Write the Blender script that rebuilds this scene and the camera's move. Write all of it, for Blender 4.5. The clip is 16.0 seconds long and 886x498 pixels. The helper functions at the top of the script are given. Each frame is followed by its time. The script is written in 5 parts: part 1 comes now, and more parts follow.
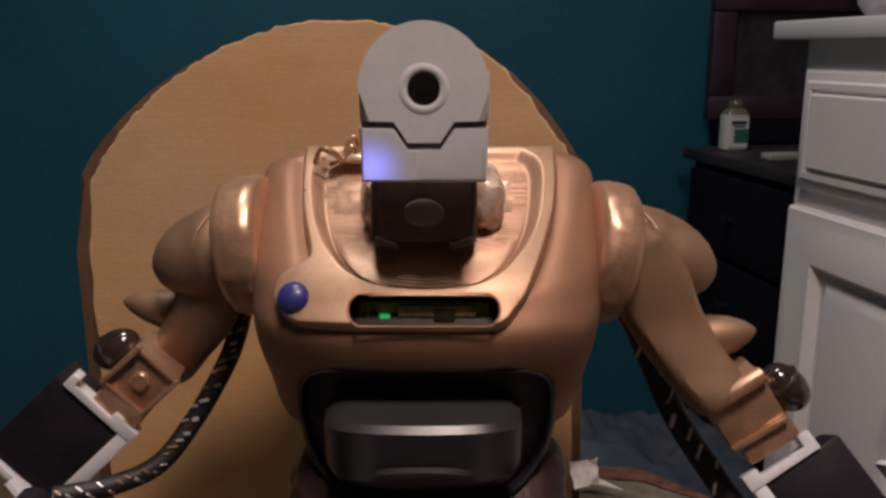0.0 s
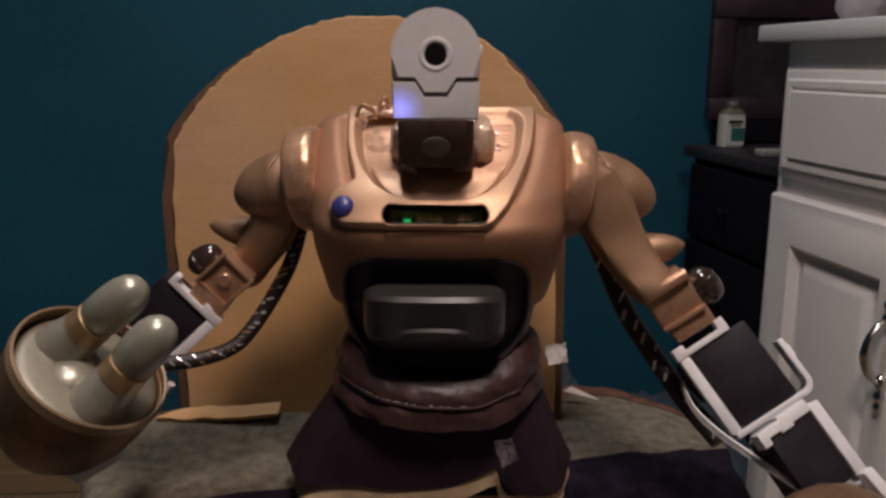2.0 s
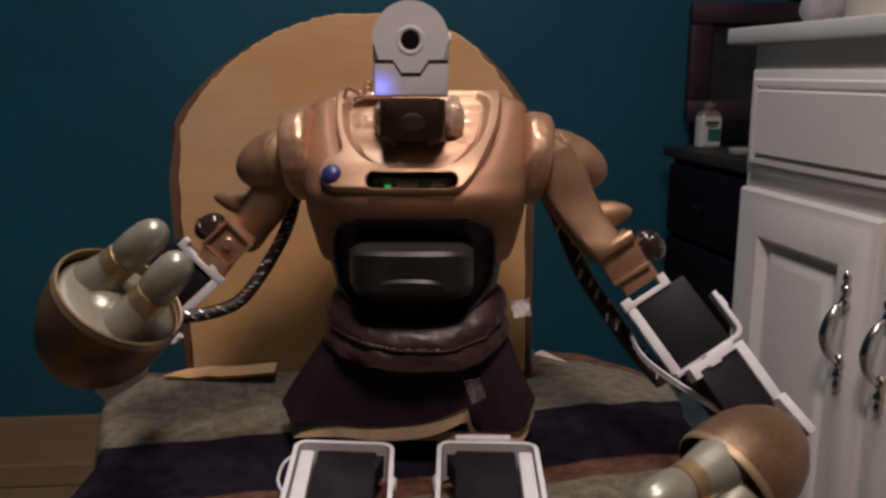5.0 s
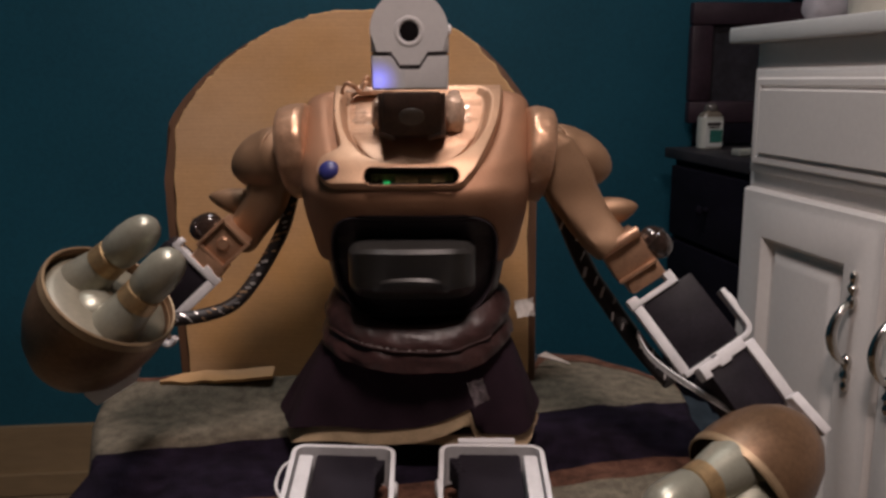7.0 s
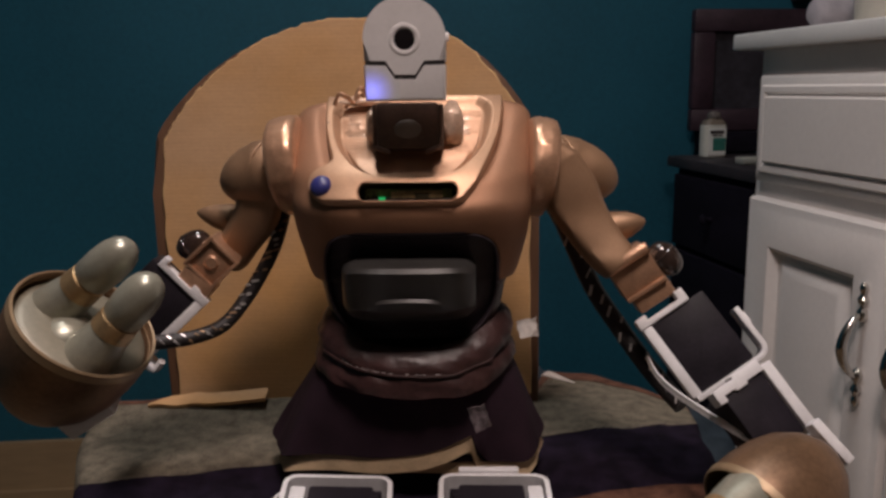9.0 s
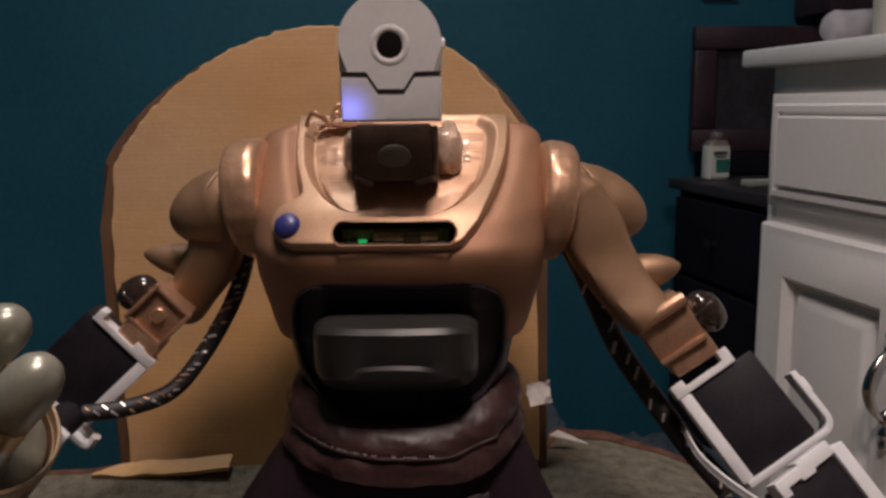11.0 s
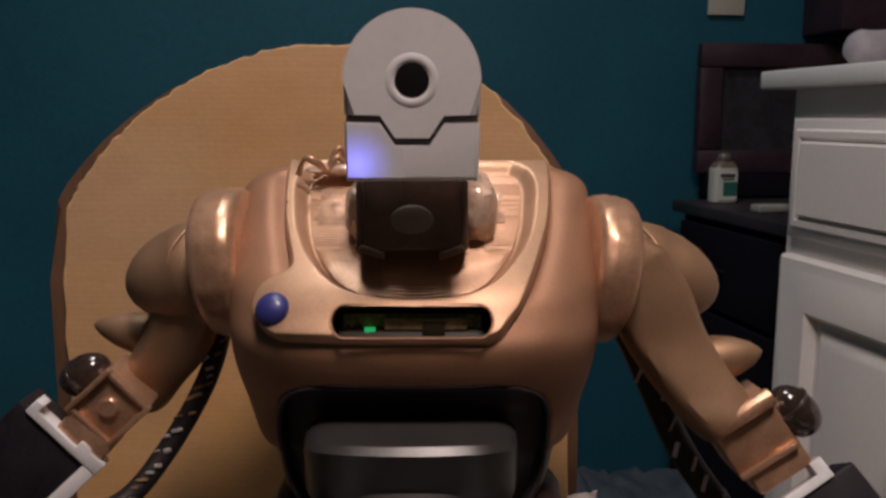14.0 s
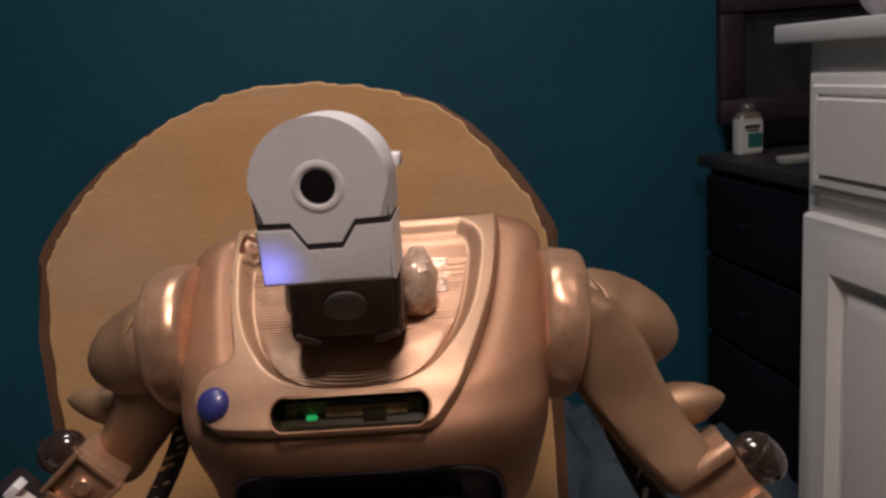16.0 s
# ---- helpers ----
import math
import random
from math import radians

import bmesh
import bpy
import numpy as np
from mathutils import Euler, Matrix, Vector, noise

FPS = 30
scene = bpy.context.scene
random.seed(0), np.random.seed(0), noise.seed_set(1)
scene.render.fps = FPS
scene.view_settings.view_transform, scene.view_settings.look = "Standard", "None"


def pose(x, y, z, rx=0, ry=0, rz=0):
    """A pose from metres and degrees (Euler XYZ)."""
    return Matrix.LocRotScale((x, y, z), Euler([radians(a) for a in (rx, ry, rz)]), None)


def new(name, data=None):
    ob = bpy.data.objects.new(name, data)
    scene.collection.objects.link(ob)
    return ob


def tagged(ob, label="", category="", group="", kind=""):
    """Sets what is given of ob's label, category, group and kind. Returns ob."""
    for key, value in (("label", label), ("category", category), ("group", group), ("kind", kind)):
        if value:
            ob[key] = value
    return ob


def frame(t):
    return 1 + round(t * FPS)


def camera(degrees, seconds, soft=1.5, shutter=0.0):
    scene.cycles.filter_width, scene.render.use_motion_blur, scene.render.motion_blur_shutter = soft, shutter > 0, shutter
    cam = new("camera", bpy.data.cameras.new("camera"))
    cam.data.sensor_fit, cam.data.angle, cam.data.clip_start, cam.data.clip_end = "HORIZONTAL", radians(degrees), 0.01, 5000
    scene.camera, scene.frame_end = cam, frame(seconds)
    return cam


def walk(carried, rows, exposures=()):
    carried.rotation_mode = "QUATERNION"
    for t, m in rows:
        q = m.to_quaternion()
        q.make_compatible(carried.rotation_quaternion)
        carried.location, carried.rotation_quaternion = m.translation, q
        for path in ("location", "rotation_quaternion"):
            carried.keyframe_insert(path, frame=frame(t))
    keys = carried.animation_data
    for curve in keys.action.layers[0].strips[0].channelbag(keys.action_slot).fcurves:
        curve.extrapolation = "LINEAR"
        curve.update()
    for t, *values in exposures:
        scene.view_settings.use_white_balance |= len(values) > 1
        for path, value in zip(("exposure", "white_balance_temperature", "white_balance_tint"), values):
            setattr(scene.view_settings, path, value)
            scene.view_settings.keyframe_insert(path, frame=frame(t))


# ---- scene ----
cam = camera(55.6, 16.0, soft=2.9)
METRES, EYE, TILT, LEAN, TURN = 0.45, 0.90, -13.2, 0.0, 0.0
ROWS = [
    (0.0, 0.0, 0.0, 0.0, 0.0, 0.0, -0.0),
    (0.5, 0.0075, -0.0462, -0.0162, 0.07, -0.32, -0.07),
    (1.0, 0.0088, -0.0773, -0.0306, 0.42, -0.22, -0.08),
    (1.5, 0.0078, -0.1464, -0.0529, 0.78, 0.23, -0.35),
    (2.0, 0.0122, -0.2408, -0.0868, 1.21, 0.69, -0.42),
    (2.5, 0.0268, -0.3215, -0.1147, 1.29, 0.8, -0.41),
    (3.0, 0.0402, -0.3615, -0.1291, 1.19, 1.03, -0.03),
    (3.5, 0.0394, -0.3685, -0.1383, 0.76, 0.78, -0.05),
    (4.0, 0.0327, -0.3719, -0.136, 0.58, 1.06, -0.4),
    (6.5, 0.0404, -0.3492, -0.1557, 1.04, 1.54, -0.01),
    (7.0, 0.0349, -0.3415, -0.1529, 0.82, 1.77, 0.14),
    (7.5, 0.0325, -0.3398, -0.1501, 1.14, 2.01, 0.1),
    (8.0, 0.037, -0.3326, -0.1456, 1.13, 2.12, 0.16),
    (10.5, 0.0359, -0.1767, -0.1194, 0.51, 3.24, 0.74),
    (11.0, 0.0308, -0.126, -0.102, 0.25, 3.61, 0.54),
    (11.5, 0.0217, -0.0815, -0.09, 0.5, 3.64, 0.76),
    (12.0, 0.0062, -0.0555, -0.0803, 0.44, 4.05, 0.67),
    (12.5, 0.0008, -0.026, -0.0783, 0.12, 4.03, 0.63),
    (13.0, -0.0017, 0.0102, -0.0596, -0.54, 4.41, 0.21),
    (13.5, -0.0099, 0.0283, -0.053, -0.81, 4.4, 0.06),
    (14.0, 0.0002, 0.0347, -0.0363, -0.72, 4.25, 0.01),
    (14.5, 0.0208, 0.0448, -0.0222, -0.13, 3.68, 0.33),
    (15.0, 0.0496, 0.0563, -0.0068, 1.37, 3.06, 2.38),
    (15.5, 0.072, 0.0538, 0.0234, 1.96, 2.07, 3.17),
    (16.0, 0.0774, 0.0385, 0.0499, 2.38, 1.0, 3.84),
]
walk(cam, [(t, pose(0, 0, EYE, TILT, LEAN, TURN) @ pose(METRES * x, METRES * y, METRES * z, 90 + pitch, roll, yaw)) for t, x, y, z, yaw, pitch, roll in ROWS])
# Main light from above; its source is out of view, place and height tuned.
LAMP, LAMP_Z, LAMP_W, LAMP_C = (0.08, -0.10), 1.66, 7.3, (1.0, 0.81, 0.755)
# Added cool light to brighten the cabinet and back wall; no source known.
LAMP2, LAMP2_W, LAMP2_C = (-0.16, 0.50), 6.9, (0.96, 0.95, 0.99)

# ---- world, lamp, exposure ----
scene.view_settings.exposure = 0.0
world = bpy.data.worlds.new("room_air")
scene.world = world
world.use_nodes = True
world.node_tree.nodes["Background"].inputs["Color"].default_value = (0.02, 0.022, 0.026, 1)
world.node_tree.nodes["Background"].inputs["Strength"].default_value = 0.3


def disk_light(name, x, y, z, size, watts, colour):
    data = bpy.data.lights.new(name, "AREA")
    data.shape, data.size, data.energy, data.color = "DISK", size, watts, colour
    ob = new(name, data)
    ob.matrix_world = pose(x, y, z)
    return ob


disk_light("unseen_lamp_light", LAMP[0], LAMP[1], LAMP_Z, 0.22, LAMP_W, LAMP_C)
disk_light("unseen_lamp_light", LAMP2[0], LAMP2[1], 2.33, 0.36, LAMP2_W, LAMP2_C)


# ---- materials ----
def mat(name, colour, rough=0.5, metal=0.0, vary=0.12, scale=40.0, grain=400.0, bump=0.0, bump_scale=300.0, coat=0.0,
        dark=None, stretch=(1, 1, 1), spec=0.5, rough_vary=0.1, glow=0.0, island=0.0):
    m = bpy.data.materials.new(name)
    m.use_nodes = True
    nt = m.node_tree
    N, L = nt.nodes, nt.links
    b = N["Principled BSDF"]
    b.inputs["Metallic"].default_value = metal
    b.inputs["Coat Weight"].default_value = coat
    b.inputs["Coat Roughness"].default_value = 0.15
    b.inputs["Specular IOR Level"].default_value = spec
    tc = N.new("ShaderNodeTexCoord")
    mp = N.new("ShaderNodeMapping")
    mp.inputs["Scale"].default_value = stretch
    L.new(tc.outputs["Object"], mp.inputs["Vector"])
    n1 = N.new("ShaderNodeTexNoise")
    n1.inputs["Scale"].default_value, n1.inputs["Detail"].default_value = scale, 5
    n2 = N.new("ShaderNodeTexNoise")
    n2.inputs["Scale"].default_value, n2.inputs["Detail"].default_value = grain, 3
    L.new(mp.outputs[0], n1.inputs["Vector"])
    L.new(mp.outputs[0], n2.inputs["Vector"])
    mix = N.new("ShaderNodeMath")
    mix.operation = "MULTIPLY_ADD"
    mix.inputs[1].default_value = 0.65
    L.new(n1.outputs["Fac"], mix.inputs[0])
    sc = N.new("ShaderNodeMath")
    sc.operation = "MULTIPLY"
    sc.inputs[1].default_value = 0.35
    L.new(n2.outputs["Fac"], sc.inputs[0])
    L.new(sc.outputs[0], mix.inputs[2])
    rampn = N.new("ShaderNodeValToRGB")
    c0 = dark if dark else tuple(max(0, v * (1 - 2 * vary)) for v in colour)
    c1 = colour if dark else tuple(min(1, v * (1 + 2 * vary)) for v in colour)
    rampn.color_ramp.elements[0].position, rampn.color_ramp.elements[0].color = 0.3, (*c0, 1)
    rampn.color_ramp.elements[1].position, rampn.color_ramp.elements[1].color = 0.7, (*c1, 1)
    L.new(mix.outputs[0], rampn.inputs["Fac"])
    if island:
        oi = N.new("ShaderNodeObjectInfo")
        hs = N.new("ShaderNodeHueSaturation")
        mr = N.new("ShaderNodeMapRange")
        mr.inputs["To Min"].default_value, mr.inputs["To Max"].default_value = 1 - island, 1 + island
        L.new(oi.outputs["Random"], mr.inputs["Value"])
        L.new(mr.outputs[0], hs.inputs["Value"])
        L.new(rampn.outputs["Color"], hs.inputs["Color"])
        L.new(hs.outputs["Color"], b.inputs["Base Color"])
    else:
        L.new(rampn.outputs["Color"], b.inputs["Base Color"])
    rr = N.new("ShaderNodeMapRange")
    rr.inputs["To Min"].default_value, rr.inputs["To Max"].default_value = max(0.02, rough - rough_vary), min(1, rough + rough_vary)
    L.new(n1.outputs["Fac"], rr.inputs["Value"])
    L.new(rr.outputs[0], b.inputs["Roughness"])
    if bump:
        n3 = N.new("ShaderNodeTexNoise")
        n3.inputs["Scale"].default_value, n3.inputs["Detail"].default_value = bump_scale, 4
        L.new(mp.outputs[0], n3.inputs["Vector"])
        bp = N.new("ShaderNodeBump")
        bp.inputs["Strength"].default_value, bp.inputs["Distance"].default_value = min(1, bump), 0.001 * max(1, bump)
        L.new(n3.outputs["Fac"], bp.inputs["Height"])
        L.new(bp.outputs[0], b.inputs["Normal"])
    if glow:
        b.inputs["Emission Color"].default_value = (*colour, 1)
        b.inputs["Emission Strength"].default_value = glow
    return m


GOLD = mat("satin_gold_paint", (0.345, 0.180, 0.104), 0.54, 0.48, 0.08, 45, 900, 0.06, 900)
ARMGOLD = mat("matte_champagne_gold_paint", (0.325, 0.195, 0.114), 0.52, 0.50, 0.08, 45, 900, 0.06, 900)
COPPER = mat("copper_gold_paint", (0.55, 0.325, 0.205), 0.32, 0.55, 0.12, 90, 700, 0.35, 90)
# The torso's gold again, lightened for the way these parts catch the light.
LITGOLD = mat("lit_gold_panel", (0.52, 0.318, 0.198), 0.46, 0.50, 0.08, 60, 900, 0.05, 900)
PLATE = mat("ribbed_gold_plate", (0.54, 0.325, 0.205), 0.40, 0.45, 0.08, 70, 700)
RIBTAPE = mat("clear_tape_over_gold", (0.58, 0.38, 0.26), 0.10, 0.2, 0.1, 150, 500, 0.5, 260, coat=1.0)
FOIL = mat("crumpled_gold_tape", (0.66, 0.47, 0.35), 0.2, 0.12, 0.2, 150, 500, 1.0, 160, coat=0.6)
WHITE = mat("white_plastic", (0.88, 0.86, 0.86), 0.35, 0, 0.03, 60, 500, 0.03, 800)
BRACKET = mat("white_bracket_plastic", (0.72, 0.71, 0.72), 0.5, 0, 0.05, 90, 500, 0.05, 600)
SEAM = mat("grey_seam", (0.045, 0.04, 0.042), 0.6, 0, 0.1)
LENS = mat("black_lens", (0.012, 0.010, 0.012), 0.15, 0, 0.1)
BLACK = mat("black_plastic", (0.016, 0.013, 0.018), 0.55, 0, 0.25, 60, 600, 0.12, 900, spec=0.2)
SERVO = mat("brown_black_servo_plastic", (0.20, 0.128, 0.10), 0.32, 0.15, 0.15, 80, 600)
DISC = mat("grey_servo_disc", (0.27, 0.23, 0.20), 0.5, 0.2, 0.1)
SCREEN = mat("black_gloss_recess", (0.044, 0.034, 0.040), 0.34, 0, 0.2, spec=0.3)
BELLY = mat("dark_grey_metallic_plastic", (0.044, 0.042, 0.040), 0.32, 0.2, 0.1, 60, 700)
BLUE = mat("blue_button_plastic", (0.03, 0.033, 0.17), 0.42, 0, 0.08, 200, 900, coat=0.3)
FINGER = mat("silver_grey_finger_paint", (0.34, 0.335, 0.27), 0.32, 0.4, 0.08, 60, 700)
CUP = mat("dull_bronze_cup", (0.205, 0.120, 0.068), 0.40, 0.5, 0.18, 45, 500, 0.06, 500)
PALM = mat("grey_palm_paint", (0.215, 0.195, 0.145), 0.45, 0.25, 0.12, 60, 600)
BRASS = mat("brass_finger_band", (0.46, 0.315, 0.165), 0.34, 0.65, 0.15, 120, 700)
CUPRIM = mat("gold_cup_lining", (0.33, 0.235, 0.14), 0.45, 0.4, 0.08, 80, 600)
DOME = mat("dark_smoked_dome", (0.034, 0.022, 0.018), 0.10, 0.1, 0.25, 60, 400, coat=0.5)
CABLE = mat("black_cable_wrap", (0.018, 0.014, 0.014), 0.55, 0, 0.15)
FLECK = mat("silver_cable_fleck", (0.6, 0.58, 0.56), 0.3, 0.5, 0.1)
COPPERFLECK = mat("worn_gold_fleck", (0.40, 0.26, 0.15), 0.35, 0.6, 0.1)
LEATHER = mat("dark_brown_leather", (0.042, 0.019, 0.018), 0.40, 0, 0.25, 70, 500, 0.4, 320)
SKIRT = mat("dark_plum_cloth", (0.025, 0.0125, 0.020), 0.9, 0, 0.2, 40, 900, 0.4, 1500, spec=0.2)
LINING = mat("beige_cloth_lining", (0.58, 0.43, 0.27), 0.9, 0, 0.12, 90, 900, 0.3, 1200, spec=0.2)
CARD = mat("corrugated_cardboard", (0.50, 0.305, 0.152), 0.8, 0, 0.06, 22, 420, 0.12, 500, stretch=(0.85, 1, 1.2), spec=0.25)
CARDEDGE = mat("torn_cardboard_edge", (0.55, 0.36, 0.17), 0.9, 0, 0.12, 80, 500)
DARKWOOD = mat("dark_brown_chair_wood", (0.11, 0.056, 0.030), 0.5, 0, 0.25, 20, 150, stretch=(1, 1, 0.2))
WALL = mat("teal_wall_paint", (0.014, 0.106, 0.160), 0.6, 0, 0.12, 2.2, 120, 0.3, 180, spec=0.35)
TRIM = mat("tan_painted_wood", (0.36, 0.25, 0.14), 0.6, 0, 0.1, 8, 90, stretch=(0.2, 1, 1))
FLOOR = mat("tan_wood_floor", (0.30, 0.21, 0.13), 0.5, 0, 0.14, 6, 80, stretch=(1, 0.15, 1), island=0.12)
# Colour of unseen walls, set by how much fill light they bounce back.
CREAM = mat("cream_bounce_paint", (0.27, 0.23, 0.195), 0.8, 0, 0.04, 3, 120)
CEIL = mat("white_ceiling_paint", (0.75, 0.74, 0.71), 0.9, 0, 0.03, 3, 100)
CABWHITE = mat("cream_white_cabinet_paint", (0.86, 0.815, 0.785), 0.45, 0, 0.03, 5, 150, 0.05, 300)
COUNTER = mat("white_laminate_counter", (0.84, 0.83, 0.81), 0.4, 0, 0.03, 8, 200)
NICKEL = mat("polished_nickel", (0.55, 0.53, 0.50), 0.16, 1.0, 0.06, 60, 400)
DESK = mat("dark_plum_stained_wood", (0.0085, 0.0070, 0.0135), 0.8, 0, 0.25, 12, 120, stretch=(1, 0.2, 1), spec=0.12)
DESKTOP = mat("worn_dark_desk_top", (0.036, 0.029, 0.034), 0.55, 0, 0.3, 10, 160)
FRAMEWOOD = mat("dark_red_frame_wood", (0.042, 0.022, 0.033), 0.5, 0, 0.25, 14, 120)
PICTURE = mat("dark_tarnished_picture", (0.028, 0.025, 0.034), 0.6, 0, 0.3, 22, 90)
BOTTLE = mat("pale_bottle_plastic", (0.62, 0.62, 0.56), 0.25, 0, 0.05, 30, 200, coat=0.3)
LIQUID = mat("amber_bottle_shoulder", (0.20, 0.165, 0.13), 0.2, 0, 0.1, 30, 200, coat=0.4)
CAPM = mat("clear_grey_cap", (0.16, 0.14, 0.13), 0.15, 0.2, 0.1)
LABELW = mat("white_label_paper", (0.68, 0.69, 0.66), 0.6, 0, 0.03, 60, 300)
LABELG = mat("green_label_print", (0.03, 0.16, 0.13), 0.5, 0, 0.15, 60, 300)
LABELD = mat("dark_label_print", (0.06, 0.05, 0.05), 0.5, 0, 0.1)
TOWEL = mat("lavender_grey_towel", (0.42, 0.39, 0.42), 0.95, 0, 0.1, 60, 600, 0.8, 600, spec=0.1)
TUB = mat("cream_tub_plastic", (0.62, 0.58, 0.50), 0.4, 0, 0.04)
DENIM = mat("slate_blue_cloth", (0.068, 0.090, 0.112), 0.95, 0, 0.25, 18, 500, 0.5, 500, spec=0.1)
GREYCLOTH = mat("grey_green_woven_cloth", (0.160, 0.140, 0.106), 0.95, 0, 0.24, 130, 700, 2.0, 800, spec=0.1)
NAVYCLOTH = mat("navy_plum_woven_cloth", (0.0125, 0.0085, 0.0175), 0.95, 0, 0.4, 90, 700, 1.6, 900, spec=0.1)
RUSTCLOTH = mat("rust_brown_woven_cloth", (0.105, 0.052, 0.036), 0.95, 0, 0.38, 110, 900, 0.8, 1400, spec=0.1)
TAPEM = mat("white_crepe_tape", (0.66, 0.62, 0.58), 0.7, 0, 0.08, 120, 600, 0.5, 300)
CLEARTAPE = mat("cloudy_clear_tape", (0.17, 0.135, 0.145), 0.22, 0, 0.35, 150, 600, 0.8, 200, coat=0.6)
GREENLED = mat("green_led", (0.02, 0.42, 0.12), 0.4, glow=0.7)
GREENDIM = mat("green_circuit_board", (0.20, 0.24, 0.09), 0.55, 0, 0.35, 200, 800, spec=0.3)
SLOTGLASS = mat("dark_window_plastic", (0.042, 0.034, 0.018), 0.45, 0, 0.2, spec=0.2)
BOARD = mat("tan_display_board", (0.46, 0.34, 0.17), 0.45, 0, 0.25, 200, 800, spec=0.4)
BLUELED = mat("blue_led_behind_shell", (0.80, 0.80, 0.81), 0.35, 0, 0.03, 60, 500, glow=0.6)
BLUELED.node_tree.nodes["Principled BSDF"].inputs["Emission Color"].default_value = (0.14, 0.16, 0.95, 1)
BLUELED.node_tree.nodes["Principled BSDF"].inputs["Coat Weight"].default_value = 0.0


def soft_glow(m, size, strength):
    N, L = m.node_tree.nodes, m.node_tree.links
    tc = N.new("ShaderNodeTexCoord")
    mp = N.new("ShaderNodeMapping")
    mp.inputs["Scale"].default_value = (1 / size[0], 1 / size[1], 1 / size[2])
    mp.inputs["Location"].default_value = (0.42, 0, 0.30)
    gr = N.new("ShaderNodeTexGradient")
    gr.gradient_type = "QUADRATIC_SPHERE"
    mu = N.new("ShaderNodeMath")
    mu.operation = "MULTIPLY"
    mu.inputs[1].default_value = strength
    L.new(tc.outputs["Object"], mp.inputs["Vector"])
    L.new(mp.outputs[0], gr.inputs["Vector"])
    L.new(gr.outputs["Fac"], mu.inputs[0])
    L.new(mu.outputs[0], N["Principled BSDF"].inputs["Emission Strength"])


def fluted(m, period, depth):
    """Faint level lines of the fluting under the paper, uneven from place to place, and broad yellowed stains."""
    N, L = m.node_tree.nodes, m.node_tree.links
    b = N["Principled BSDF"]
    tc = N.new("ShaderNodeTexCoord")
    wave = N.new("ShaderNodeTexWave")
    wave.bands_direction = "Z"
    wave.inputs["Scale"].default_value = 0.314 / period
    wave.inputs["Distortion"].default_value, wave.inputs["Detail"].default_value, wave.inputs["Detail Scale"].default_value = 1.2, 3, 3.0
    L.new(tc.outputs["Object"], wave.inputs["Vector"])
    fibre = N.new("ShaderNodeTexNoise")
    fibre.inputs["Scale"].default_value, fibre.inputs["Detail"].default_value = 90, 6
    mp = N.new("ShaderNodeMapping")
    mp.inputs["Scale"].default_value = (0.25, 1, 3.5)
    L.new(tc.outputs["Object"], mp.inputs["Vector"])
    L.new(mp.outputs[0], fibre.inputs["Vector"])
    mul = N.new("ShaderNodeMath")
    mul.operation = "MULTIPLY_ADD"
    mul.inputs[1].default_value = 0.35
    L.new(wave.outputs["Fac"], mul.inputs[0])
    L.new(fibre.outputs["Fac"], mul.inputs[2])
    mr = N.new("ShaderNodeMapRange")
    mr.inputs["From Min"].default_value, mr.inputs["From Max"].default_value = 0.3, 1.1
    mr.inputs["To Min"].default_value, mr.inputs["To Max"].default_value = 1 - depth, 1 + depth
    L.new(mul.outputs[0], mr.inputs["Value"])
    stain = N.new("ShaderNodeTexNoise")
    stain.inputs["Scale"].default_value, stain.inputs["Detail"].default_value = 9, 3
    L.new(tc.outputs["Object"], stain.inputs["Vector"])
    sat = N.new("ShaderNodeMapRange")
    sat.inputs["From Min"].default_value, sat.inputs["From Max"].default_value = 0.35, 0.65
    sat.inputs["To Min"].default_value, sat.inputs["To Max"].default_value = 0.92, 1.12
    L.new(stain.outputs["Fac"], sat.inputs["Value"])
    hs = N.new("ShaderNodeHueSaturation")
    L.new(mr.outputs[0], hs.inputs["Value"])
    L.new(sat.outputs[0], hs.inputs["Saturation"])
    src = b.inputs["Base Color"].links[0].from_socket
    L.new(src, hs.inputs["Color"])
    L.new(hs.outputs["Color"], b.inputs["Base Color"])


fluted(CARD, 0.0026, 0.06)
LAMPGLASS = mat("lit_lamp_glass", (1.0, 0.88, 0.74), 0.4, glow=6.0)
WIREW = mat("white_wire", (0.62, 0.60, 0.60), 0.4)


# ---- builders ----
def V(*a):
    return Vector(a)


def smooth(bm, angle=40):
    for f in bm.faces:
        f.smooth = True
    lim = radians(angle)
    for e in bm.edges:
        if len(e.link_faces) == 2 and e.calc_face_angle(0) > lim:
            e.smooth = False


def part(name, bm, material, parent=None, label="", angle=40):
    """One mesh object, its origin at its middle, under a thing or a part."""
    bmesh.ops.recalc_face_normals(bm, faces=bm.faces)
    smooth(bm, angle)
    vs = [v.co for v in bm.verts]
    lo = Vector([min(v[i] for v in vs) for i in range(3)])
    hi = Vector([max(v[i] for v in vs) for i in range(3)])
    mid = (lo + hi) / 2
    for v in bm.verts:
        v.co -= mid
    me = bpy.data.meshes.new(name)
    bm.to_mesh(me)
    bm.free()
    mats = material if isinstance(material, (list, tuple)) else [material]
    for m in mats:
        me.materials.append(m)
    ob = new(name, me)
    ob.matrix_world = Matrix.Translation(mid)
    if parent is not None:
        ob.parent = parent
        ob.matrix_parent_inverse = inv_world(parent)
    if label:
        ob["label"] = label
    return ob


def world_of(ob):
    m = ob.matrix_basis.copy()
    if ob.parent is not None:
        m = world_of(ob.parent) @ ob.matrix_parent_inverse @ m
    return m


def inv_world(ob):
    return world_of(ob).inverted()


